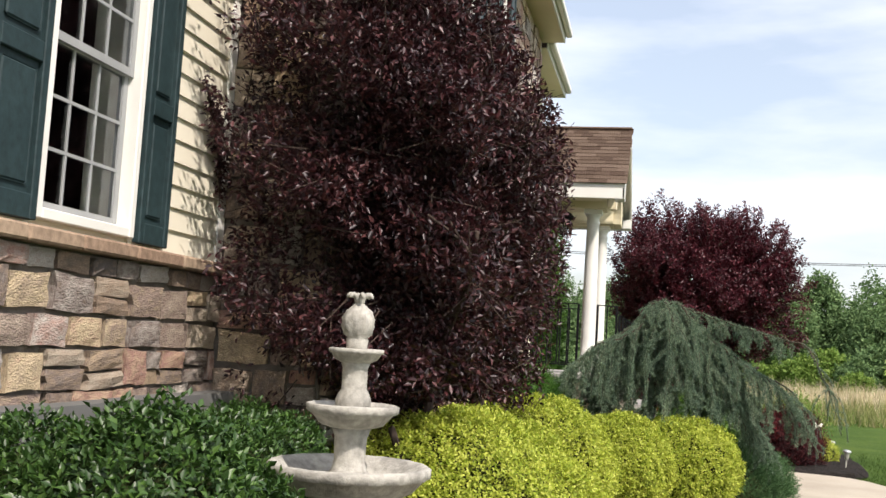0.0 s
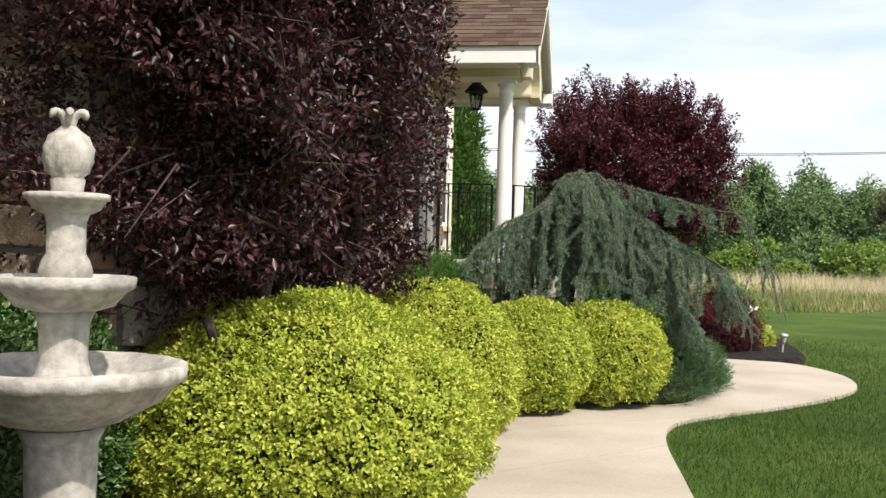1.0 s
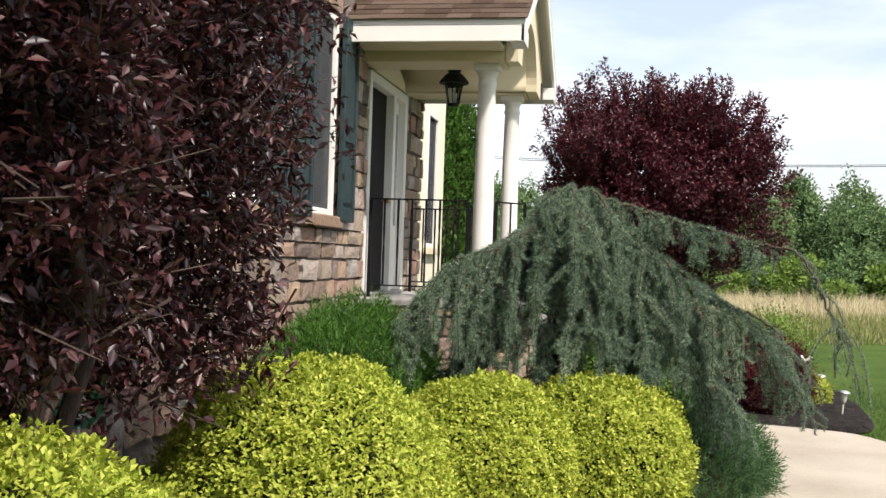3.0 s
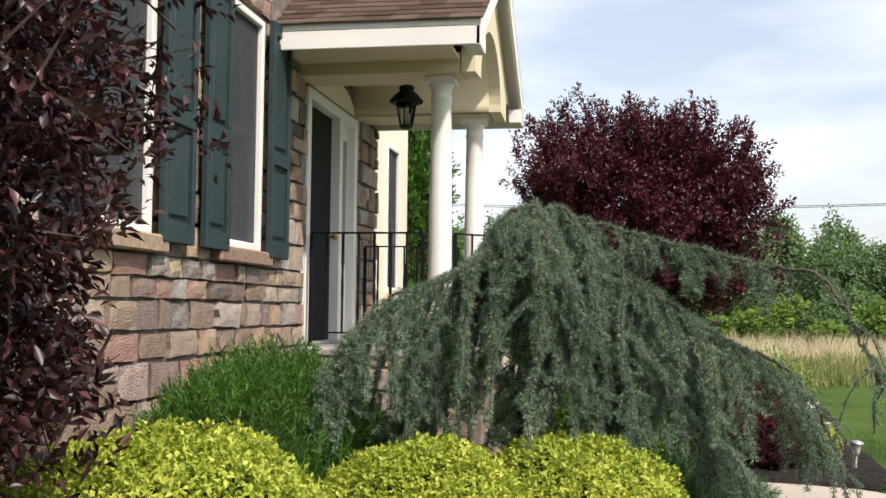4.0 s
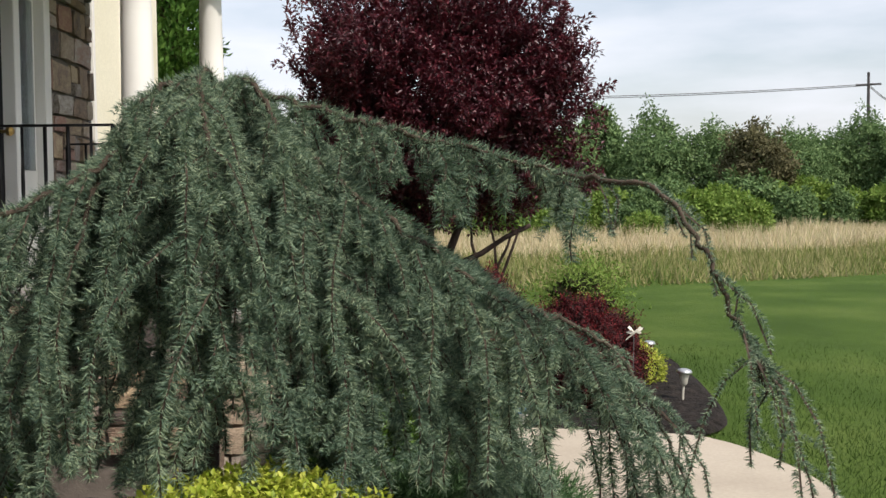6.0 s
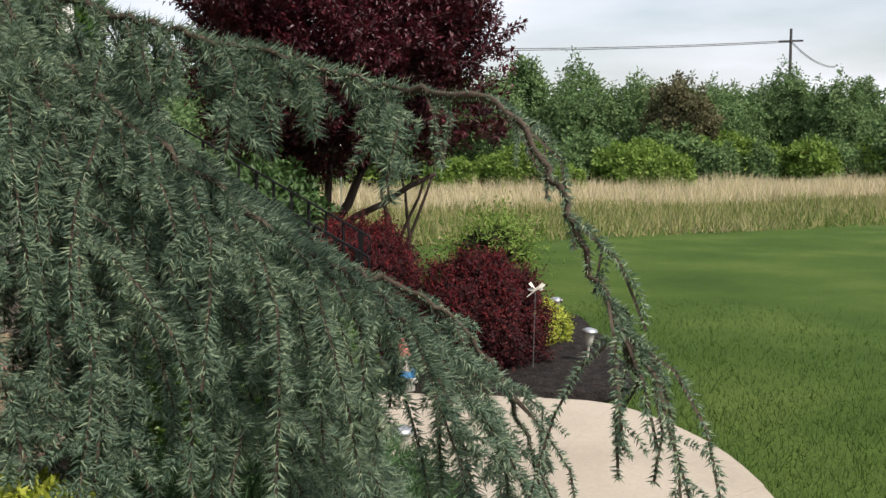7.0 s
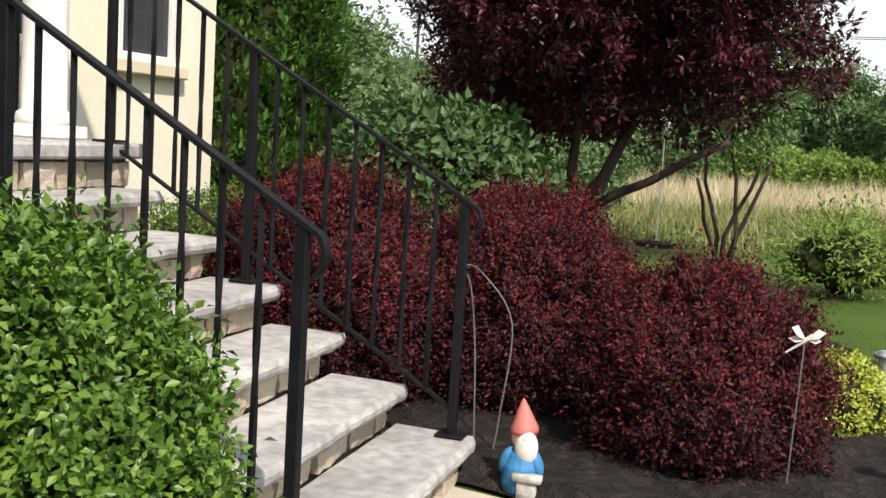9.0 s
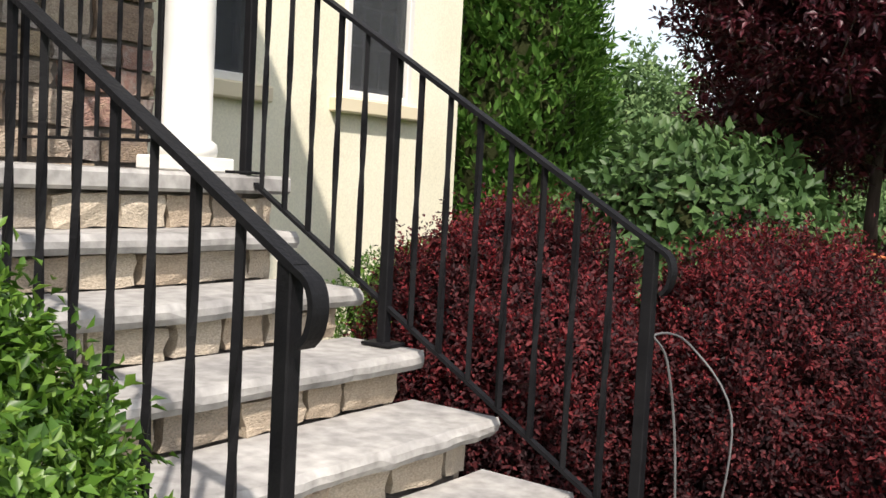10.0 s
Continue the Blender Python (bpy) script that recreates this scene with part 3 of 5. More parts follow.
# ---- windows and shutters ----
def window(x, y0, y1, z0, z1, label, sill=None, bars=(3, 4), screen=True, cloth=True, lintel=True):
    ob = thing("window_1", (x, 0, 0), label, "window", "house windows", "structure")
    t = 0.055
    xf = 0.03
    for nm, a in (("jamb", (y0, y0 + t, z0, z1)), ("jamb", (y1 - t, y1, z0, z1)), ("head", (y0 + t, y1 - t, z1 - t, z1)), ("frame_sill", (y0 + t, y1 - t, z0, z0 + t))):
        part(nm, boxbm(-0.12, xf, *a, bevel=0.006), M["white"], ob)
    zm = (z0 + z1) / 2
    for nm, za, zb, xs in (("lower_sash", z0 + t, zm + 0.02, -0.075), ("upper_sash", zm - 0.02, z1 - t, -0.045)):
        bm = bmesh.new()
        s = 0.045
        ya, yb = y0 + t, y1 - t
        box(bm, xs - 0.02, xs + 0.02, ya, ya + s, za, zb)
        box(bm, xs - 0.02, xs + 0.02, yb - s, yb, za, zb)
        box(bm, xs - 0.018, xs + 0.018, ya + s, yb - s, za, za + s)
        box(bm, xs - 0.018, xs + 0.018, ya + s, yb - s, zb - s, zb)
        sash = part(nm, bm, M["sash"], ob)
        part("pane", boxbm(xs - 0.004, xs + 0.004, ya + s, yb - s, za + s, zb - s), M["glass"], sash)
        for k in range(1, bars[0]):
            yk = ya + s + (yb - ya - 2 * s) * k / bars[0]
            part("muntin", boxbm(xs + 0.005, xs + 0.014, yk - 0.009, yk + 0.009, za + s, zb - s), M["sash"], sash)
        for k in range(1, bars[1] // 2 + 1):
            zk = za + s + (zb - za - 2 * s) * k / (bars[1] // 2 + 1)
            part("muntin", boxbm(xs + 0.0055, xs + 0.0145, ya + s, yb - s, zk - 0.009, zk + 0.009), M["sash"], sash)
    if screen:
        part("insect_screen", boxbm(-0.012, -0.009, y0 + t, y1 - t, z0 + t, z1 - t), M["insect"], ob, "grey insect screen")
    if cloth:
        bm = bmesh.new()
        cols = 40
        rows = []
        for k in range(cols + 1):
            yk = y0 + t + (y1 - y0 - 2 * t) * k / cols
            xk = -0.2 + 0.018 * math.sin(k * 1.9) + 0.008 * math.sin(k * 0.7)
            rows.append((bm.verts.new((xk, yk, z0 + 0.02)), bm.verts.new((xk, yk, z1 - 0.03))))
        for a, b in zip(rows, rows[1:]):
            bm.faces.new((a[0], b[0], b[1], a[1]))
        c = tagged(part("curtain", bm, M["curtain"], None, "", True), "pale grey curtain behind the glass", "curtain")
        c.location = (x, 0, 0)
        c.modifiers.new("thick", "SOLIDIFY").thickness = 0.004
    if sill:
        part("sill", boxbm(-0.05, 0.09, y0 - 0.12, y1 + 0.12, z0 - 0.11, z0 - 0.002, bevel=0.012), sill, ob, "stone sill")
    return ob


def shutter(x, y0, y1, z0, z1, group):
    ob = thing("shutter", (x, 0, 0), "dark green panelled wooden shutter beside a window", "shutter", group)
    s, zm = 0.055, z0 + (z1 - z0) * 0.42
    for a in ((y0, y0 + s), (y1 - s, y1)):
        part("stile", boxbm(0, 0.045, *a, z0, z1, bevel=0.005), M["shutter"], ob)
    for a, b in ((z0, z0 + 0.12), (zm - 0.05, zm + 0.05), (z1 - 0.1, z1)):
        part("rail", boxbm(0, 0.043, y0 + s, y1 - s, a, b, bevel=0.005), M["shutter"], ob)
    for a, b in ((z0 + 0.12, zm - 0.05), (zm + 0.05, z1 - 0.1)):
        bm = boxbm(0, 0.018, y0 + s, y1 - s, a, b)
        box(bm, 0.018, 0.034, y0 + s + 0.03, y1 - s - 0.03, a + 0.04, b - 0.04, bevel=0.012)
        part("panel", bm, M["shutter"], ob)
    return ob


for a, b in WIN_MAIN:
    window(XM + 0.02, a, b, WZ0, WZ1, "white sash window in the stone wall", M["ledge"])
    shutter(XM + 0.075, a - 0.42, a - 0.01, WZ0 - 0.04, WZ1 + 0.02, "front shutters")
    shutter(XM + 0.075, b + 0.02, b + 0.46, WZ0 - 0.04, WZ1 + 0.02, "front shutters")
for a, b in UP_WIN:
    window(XM + 0.02, a, b, UZ0, UZ1, "white upper floor sash window in the stone wall", M["ledge"])
    shutter(XM + 0.075, a - 0.42, a - 0.01, UZ0 - 0.02, UZ1 + 0.02, "upper shutters")
    shutter(XM + 0.075, b + 0.01, b + 0.4, UZ0 - 0.02, UZ1 + 0.02, "upper shutters")
window(XW + 0.03, *WWIN, "white sash window with grey screen in the siding", None, screen=False, cloth=False)
shutter(XW + 0.035, -12.66, -12.22, 2.07, 3.97, "wing shutters")
shutter(XW + 0.035, -11.23, -10.88, 2.07, 3.97, "wing shutters")
for a, b in STU_WIN:
    window(XC, a, b, SZ0, SZ1, "grey sash window in the stucco wall", M["cream"], cloth=False)

# lap siding boards, ledge and corner board of the wing
z = 2.06
while z < 5.3:
    for ya, yb in ((-20.0, WWIN[0] if z < WWIN[3] else -16.9), (WWIN[1] if z < WWIN[3] else -16.9, -10.07)):
        bm = bmesh.new()
        v = [bm.verts.new(p) for p in ((0.004, ya, z + 0.144), (0.024, ya, z), (0.0, ya, z), (0.004, yb, z + 0.144), (0.024, yb, z), (0.0, yb, z))]
        for f in ((0, 1, 4, 3), (1, 2, 5, 4), (0, 2, 1), (3, 4, 5), (0, 3, 5, 2)):
            bm.faces.new([v[i] for i in f])
        bmesh.ops.recalc_face_normals(bm, faces=bm.faces[:])
        p = part("siding_board", bm, M["siding"], wall_wing)
        p.location.x = XW
    z += 0.14
tagged(part("corner_trim", boxbm(XW, XW + 0.03, -10.07, -9.97, 2.06, 5.3, bevel=0.004), M["white"]), "white corner board of the siding", "", "", "structure")
ledge = thing("wall_ledge", (0, 0, 0), "brown stone ledge between siding and stone base", "ledge", "", "structure")
y = -20.0
q = random.Random(5)
while y < -9.99:
    w = min(q.uniform(0.4, 0.7), -9.965 - y)
    part("ledge_stone", boxbm(XW - 0.28, XW + 0.11, y + 0.003, y + w - 0.003, 1.97, 2.05, bevel=0.012), M["ledge"], ledge)
    y += w

# ---- porch ----
PF = 1.28                     # floor level
porch = thing("porch", (0, 0, 0), "raised porch of stone with two white columns", "porch", "", "structure")
part("porch_base", boxbm(XM, -1.8, -2.14, 0.13, -0.05, PF - 0.07), M["mortar"], porch)
part("porch_floor", boxbm(XM + 0.002, -1.72, -2.2, 0.18, PF - 0.07, PF, bevel=0.012), M["bluestone"], porch, "grey flagstone porch floor")

COLS = [(-2.19, -1.91), (-2.17, 0.02)]


def column(x, y):
    ob = thing("column", (x, y, PF), "round white painted porch column", "column", "porch columns")
    part("base", boxbm(-0.14, 0.14, -0.14, 0.14, 0, 0.06, bevel=0.008), M["white"], ob)
    part("shaft", lathe([(0.122, 0.06), (0.127, 0.085), (0.122, 0.115), (0.1, 0.13), (0.101, 0.5), (0.099, 1.0), (0.093, 1.6), (0.085, 2.1), (0.093, 2.115), (0.093, 2.14), (0.084, 2.155), (0.086, 2.2), (0.108, 2.235), (0.113, 2.25)], 32), M["white"], ob, smooth=True)
    part("capital", boxbm(-0.127, 0.127, -0.127, 0.127, 2.25, 2.31, bevel=0.006), M["white"], ob)
    return ob


for x, y in COLS:
    column(x, y)

BZ = PF + 2.31                # underside of the beams
EY0, EY1, RY = -2.86, 0.86, -1.0
RZ, EZ, XF = 4.95, 3.83, -1.73
roof = thing("porch_roof", (0, 0, 0), "gabled porch roof with brown shingles and cream trim", "roof", "", "structure")
# side beams
for ya, yb in ((-2.13, -1.69), (-0.19, 0.25)):
    part("beam", boxbm(XM, -2.0, ya, yb, BZ, 3.76, bevel=0.006), M["cream"], roof)
# gable with a round-headed opening between the beams
bm = bmesh.new()
arc = [(RY + 0.76 * math.cos(math.pi * k / 24), BZ + 0.02 + 0.58 * math.sin(math.pi * k / 24)) for k in range(25)]
for xa in (0.0,):
    outer = [(0.25, BZ), (0.25, 3.8), (0.72, 3.84), (RY, RZ - 0.1), (-2.72, 3.84), (-2.13, 3.8), (-2.13, BZ)]
    loop = arc[::-1] + outer
    f = bm.faces.new([bm.verts.new((-1.99, y, z)) for y, z in loop])
r = bmesh.ops.extrude_face_region(bm, geom=[f])
for g in r["geom"]:
    if isinstance(g, bmesh.types.BMVert):
        g.co.x += 0.12
bmesh.ops.triangulate(bm, faces=bm.faces[:])
bmesh.ops.recalc_face_normals(bm, faces=bm.faces[:])
part("gable", bm, M["cream"], roof, "cream gable with an arched opening")
bm = bmesh.new()
lo = [bm.verts.new((-1.99, y, z)) for y, z in arc]
hi = [bm.verts.new((XM, y, z)) for y, z in arc]
for k in range(24):
    bm.faces.new((lo[k], hi[k], hi[k + 1], lo[k + 1]))
vault = part("vault", bm, M["cream"], roof, "cream barrel-vaulted porch ceiling", True)
vault.modifiers.new("thick", "SOLIDIFY").thickness = 0.03
# slopes: deck under each slope, eave fascia, rake boards and cornice returns
for sgn, ye in ((-1, EY0), (1, EY1)):
    bm = bmesh.new()
    v = [bm.verts.new(p) for p in ((XM, ye, EZ), (XF, ye, EZ), (XF, RY, RZ), (XM, RY, RZ), (XM, ye, EZ - 0.05), (XF, ye, EZ - 0.05), (XF, RY, RZ - 0.05), (XM, RY, RZ - 0.05))]
    for f in ((0, 1, 2, 3), (7, 6, 5, 4), (0, 4, 5, 1), (1, 5, 6, 2), (2, 6, 7, 3), (3, 7, 4, 0)):
        bm.faces.new([v[i] for i in f])
    bmesh.ops.recalc_face_normals(bm, faces=bm.faces[:])
    part("roof_deck", bm, M["white"], roof)
    ya, yb = sorted((ye, ye - sgn * 0.03))
    part("fascia", boxbm(XM, XF - 0.004, ya, yb, EZ - 0.2, EZ - 0.052, bevel=0.005), M["white"], roof)
    ya, yb = sorted((ye - sgn * 0.032, ye - sgn * 0.73))
    part("soffit", boxbm(XM, -2.0, ya, yb, EZ - 0.14, EZ - 0.12), M["cream"], roof)
    ya, yb = sorted((ye - sgn * 0.034, ye - sgn * 0.36))
    part("cornice_return", boxbm(-1.87, XF - 0.006, ya, yb, EZ - 0.2, EZ - 0.056, bevel=0.006), M["white"], roof)
    bm = bmesh.new()
    a = [(ye, EZ - 0.055), (RY, RZ - 0.055), (RY, RZ - 0.22), (ye, EZ - 0.2)]
    f = bm.faces.new([bm.verts.new((XF - 0.032, y, z)) for y, z in a])
    r = bmesh.ops.extrude_face_region(bm, geom=[f])
    for g in r["geom"]:
        if isinstance(g, bmesh.types.BMVert):
            g.co.x += 0.03
    bmesh.ops.recalc_face_normals(bm, faces=bm.faces[:])
    part("rake_board", bm, M["white"], roof)

# ---- front door ----
door = thing("door_1", (XM, 0, 0), "dark front door with a white frame and side panel", "door", "", "structure")
ya, yb, za, zb = DOOR
for nm, a in (("jamb", (ya, ya + 0.1, za, zb)), ("jamb", (-0.84, -0.74, za, zb - 0.1)), ("jamb", (yb - 0.12, yb, za, zb - 0.1)), ("head", (ya + 0.1, yb, zb - 0.1, zb))):
    part(nm, boxbm(-0.14, 0.05, *a, bevel=0.006), M["white"], door)
leaf = part("door_leaf", boxbm(-0.09, -0.04, -1.795, -0.845, za + 0.03, zb - 0.105, bevel=0.004), M["door"], door, "dark door leaf")
part("door_handle", lathe([(0.012, 0), (0.012, 0.05), (0.03, 0.055), (0.035, 0.08), (0.02, 0.1)], 12), M["brass"], leaf, "brass knob").matrix_local = pose(-0.04, -0.92, 2.3, 0, 90, 0)
part("threshold", boxbm(-0.15, 0.06, ya, yb, PF + 0.001, PF + 0.03, bevel=0.004), M["bluestone"], door)
bm = boxbm(-0.1, -0.03, -0.735, yb - 0.125, za + 0.03, zb - 0.105)
box(bm, -0.03, -0.012, -0.69, yb - 0.17, za + 0.15, za + 0.6, bevel=0.006)
part("side_panel", bm, M["white"], door)
part("side_pane", boxbm(-0.028, -0.02, -0.68, yb - 0.18, za + 0.75, zb - 0.25), M["glass"], door)
bm = bmesh.new()
bw = 0.8
pts = [(-1.03 + bw * math.cos(math.pi * k / 20), zb + 0.03 + 0.24 * math.sin(math.pi * k / 20)) for k in range(21)]
f = bm.faces.new([bm.verts.new((0.004, y, z)) for y, z in pts])
r = bmesh.ops.extrude_face_region(bm, geom=[f])
for g in r["geom"]:
    if isinstance(g, bmesh.types.BMVert):
        g.co.x += 0.03
bmesh.ops.recalc_face_normals(bm, faces=bm.faces[:])
part("fanlight", bm, M["cream"], door)

# ---- steps ----
RISE, RUN, NS = 0.18, 0.305, 6
SY0, SY1 = -1.6, 0.0
steps = thing("stairs", (0, 0, 0), "flight of six grey stone steps with rough stone risers", "stairs", "", "structure")


def tread_mesh(x0, x1, y0, y1, z0, z1, seed):
    """A slab with a rock-faced edge."""
    bm = boxbm(x0, x1, y0, y1, z0, z1)
    bmesh.ops.subdivide_edges(bm, edges=[e for e in bm.edges if abs(e.verts[0].co.y - e.verts[1].co.y) > 0.5], cuts=26)
    bmesh.ops.subdivide_edges(bm, edges=[e for e in bm.edges if abs(e.verts[0].co.z - e.verts[1].co.z) > 0.03], cuts=2)
    for v in bm.verts:
        p = v.co * 9 + Vector((seed, 0, 0))
        if v.co.x > x1 - 0.01:
            v.co.x += 0.016 * noise.noise(p * 1.3) - (0.014 if v.co.z > z1 - 0.004 or v.co.z < z0 + 0.004 else 0)
        if v.co.y > y1 - 0.01 or v.co.y < y0 + 0.01:
            v.co.y += 0.014 * noise.noise(p * 1.3)
        v.co.z += 0.004 * noise.noise(p * 0.6)
    bmesh.ops.recalc_face_normals(bm, faces=bm.faces[:])
    return bm


for i in range(NS):
    xn, zt = -RUN * i, RISE * (i + 1)
    part("tread", tread_mesh(xn - RUN - 0.06, xn, SY0 - 0.03, SY1 + 0.03, zt - 0.062, zt, 7 * i), M["bluestone"], steps)
    part("riser_core", boxbm(xn - RUN - 0.03, xn - 0.11, SY0 + 0.06, SY1 - 0.06, -0.05, zt - 0.063), M["mortar"], steps)

# ---- railings ----
POSTX = -0.1


def rail_x(x):
    """Height of the sloping top rail's underside above the ground at x."""
    return 1.15 - (x - POSTX) * RISE / RUN


def baluster(parent, x, y, z0, z1, r=0.009, name="baluster", turn=0.0):
    bm = bmesh.new()
    n = max(6, int((z1 - z0) / 0.06))
    rings = []
    for k in range(n + 1):
        a = turn + (0.35 * k if 0.25 < k / n < 0.75 else 0.35 * (0.25 * n if k / n <= 0.25 else 0.75 * n))
        rings.append([bm.verts.new((x + r * 1.3 * math.cos(a + math.pi * (j / 2 + 0.25)), y + r * 1.3 * math.sin(a + math.pi * (j / 2 + 0.25)), z0 + (z1 - z0) * k / n)) for j in range(4)])
    for a, b in zip(rings, rings[1:]):
        for j in range(4):
            bm.faces.new((a[j], a[(j + 1) % 4], b[(j + 1) % 4], b[j]))
    bm.faces.new(rings[0][::-1])
    bm.faces.new(rings[-1])
    return part(name, bm, M["iron"], parent)


def bar(bm, a, b, w, h):
    """A flat bar from a to b."""
    a, b = Vector(a), Vector(b)
    d = (b - a).normalized()
    s = d.cross(Vector((0, 0, 1))).normalized() * w / 2
    u = s.cross(d).normalized() * h / 2
    vs = [bm.verts.new(p + i * s + j * u) for p in (a, b) for i, j in ((-1, -1), (1, -1), (1, 1), (-1, 1))]
    for f in ((0, 1, 2, 3), (7, 6, 5, 4), (0, 4, 5, 1), (1, 5, 6, 2), (2, 6, 7, 3), (3, 7, 4, 0)):
        bm.faces.new([vs[i] for i in f])
    return bm


def ribbon(bm, pts, w, h):
    """One flat bar bent through pts in the plane of x and z."""
    rings = []
    for i, p in enumerate(pts):
        d = (pts[min(i + 1, len(pts) - 1)] - pts[max(i - 1, 0)]).normalized()
        u, s = Vector((-d.z, 0, d.x)) * h / 2, Vector((0, w / 2, 0))
        rings.append([bm.verts.new(p + i * s + j * u) for i, j in ((-1, -1), (1, -1), (1, 1), (-1, 1))])
    for a, b in zip(rings, rings[1:]):
        for k in range(4):
            bm.faces.new((a[k], a[(k + 1) % 4], b[(k + 1) % 4], b[k]))
    bm.faces.new(rings[0][::-1])
    bm.faces.new(rings[-1])
    bmesh.ops.recalc_face_normals(bm, faces=bm.faces[:])


def stair_rail(y):
    ob = thing("stair_railing", (0, y, 0), "black wrought iron stair railing with twisted balusters", "railing", "stair railings")
    xt = -1.78
    zt = rail_x(xt)
    bm = bmesh.new()
    bar(bm, (POSTX + 0.02, 0, rail_x(POSTX + 0.02)), (xt, 0, zt), 0.042, 0.014)
    part("top_rail", bm, M["iron"], ob)
    bm = bmesh.new()
    bar(bm, (POSTX, 0, rail_x(POSTX) - 0.86), (xt, 0, zt - 0.86), 0.025, 0.012)
    part("bottom_rail", bm, M["iron"], ob)
    # drooping end of the top rail
    bm = bmesh.new()
    c = smooth_line([(POSTX + 0.02, 0, rail_x(POSTX + 0.02)), (POSTX + 0.055, 0, 1.115), (POSTX + 0.068, 0, 1.075), (POSTX + 0.06, 0, 1.03), (POSTX + 0.04, 0, 1.005)], 4)
    ribbon(bm, c, 0.042, 0.012)
    part("rail_end", bm, M["iron"], ob)
    for x, zf in ((POSTX, RISE), (-1.07, 4 * RISE), (xt, PF)):
        po = part("post", boxbm(x - 0.018, x + 0.018, -0.018, 0.018, zf, rail_x(x) - 0.002, bevel=0.003), M["iron"], ob)
        part("foot_plate", boxbm(x - 0.06, x + 0.06, -0.05, 0.05, zf + 0.003, zf + 0.014, bevel=0.003), M["iron"], po)
    k = 0
    x = POSTX - 0.125
    while x > xt + 0.06:
        if abs(x + 1.07) > 0.04:
            baluster(ob, x, 0, rail_x(x) - 0.856, rail_x(x) - 0.006, turn=k)
        x -= 0.122
        k += 1
    return ob


stair_rail(-1.5)
stair_rail(-0.02)


def porch_rail(name, p0, p1, label):
    ob = thing(name, (0, 0, 0), label, "railing", "porch railings")
    a, b = Vector(p0), Vector(p1)
    for z, w in ((PF + 0.98, 0.04), (PF + 0.12, 0.025)):
        bm = bmesh.new()
        bar(bm, (a.x, a.y, z), (b.x, b.y, z), w, 0.014)
        part("top_rail" if w > 0.03 else "bottom_rail", bm, M["iron"], ob)
    n = int((b - a).length / 0.125)
    for k in range(n + 1):
        p = a.lerp(b, k / n)
        if k in (0, n):
            part("post", boxbm(p.x - 0.016, p.x + 0.016, p.y - 0.016, p.y + 0.016, PF, PF + 0.972, bevel=0.003), M["iron"], ob)
        else:
            baluster(ob, p.x, p.y, PF + 0.128, PF + 0.972, turn=k)
    return ob


porch_rail("porch_railing", (XM + 0.1, -1.91, 0), (-2.34, -1.91, 0), "black iron railing on the porch side")
porch_rail("porch_railing", (XM + 0.1, 0.02, 0), (-2.34, 0.02, 0), "black iron railing on the porch side")
porch_rail("porch_railing", (-2.08, -1.78, 0), (-1.82, -1.53, 0), "short black iron railing at the stair head")

# ---- hanging lantern ----
lamp = thing("porch_lantern", (-2.68, -1.03, 3.32), "black hanging lantern with clear panes under the porch ceiling", "lantern")
part("base_ring", lathe([(0.05, 0), (0.062, 0.01), (0.062, 0.025), (0.05, 0.03)], 8), M["iron"], lamp)
for k in range(8):
    a = 2 * math.pi * k / 8
    bm = bmesh.new()
    tube(bm, [(0.058 * math.cos(a), 0.058 * math.sin(a), 0.02), (0.098 * math.cos(a), 0.098 * math.sin(a), 0.24)], 0.006, 4)
    part("strut", bm, M["iron"], lamp)
part("cage_glass", lathe([(0.05, 0.03), (0.09, 0.235)], 8), M["glass"], lamp, "clear glass")
for k in range(3):
    a = 2 * math.pi * k / 3
    part("candle", lathe([(0.011, 0.03), (0.011, 0.13), (0.008, 0.14)], 8), M["white"], lamp).location = (0.025 * math.cos(a), 0.025 * math.sin(a), 0)
part("cap", lathe([(0.105, 0.235), (0.155, 0.24), (0.165, 0.255), (0.1, 0.33), (0.06, 0.36), (0.075, 0.375), (0.07, 0.4), (0.02, 0.42)], 12), M["iron"], lamp)
part("stem", lathe([(0.008, 0.41), (0.008, 0.79), (0.05, 0.795), (0.05, 0.82)], 8), M["iron"], lamp)


# ---- shrubs along the walk ----
GOLD = "clipped golden-yellow shrub with small leaves in the bed"
for c, r, n, s in (((-2.53, -9.6, 0.46), (0.96, 1.0, 0.68), 110000, 1.0), ((-2.28, -7.1, 0.49), (0.72, 0.72, 0.67), 74000, 2.3),
                   ((-1.58, -5.78, 0.46), (0.52, 0.5, 0.52), 50000, 3.1), ((-0.9, -5.2, 0.46), (0.55, 0.5, 0.49), 50000, 4.7)):
    shrub("golden_shrub", c, r, n, 0.026, M["gold"], M["core"], GOLD, "shrub", "golden shrubs", rough=0.11, seed=s, width=0.62)
for c, r, n, s in (((-2.7, -13.7, 0.7), (0.48, 0.5, 0.62), 30000, 5.2), ((-3.3, -13.4, 0.66), (0.55, 0.7, 0.56), 28000, 6.1), ((-3.3, -12.0, 0.62), (0.55, 0.8, 0.54), 26000, 7.7), ((-3.45, -10.95, 0.62), (0.45, 0.7, 0.54), 26000, 8.8)):
    shrub("green_shrub", c, r, n, 0.032, M["holly"], M["core"], "dark green leafy shrub at the foot of the wall", "shrub", "dark green shrubs", rough=0.13, seed=s, width=0.55)
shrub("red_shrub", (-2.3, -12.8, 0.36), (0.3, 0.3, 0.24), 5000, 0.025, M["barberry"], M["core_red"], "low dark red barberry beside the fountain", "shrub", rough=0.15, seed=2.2)
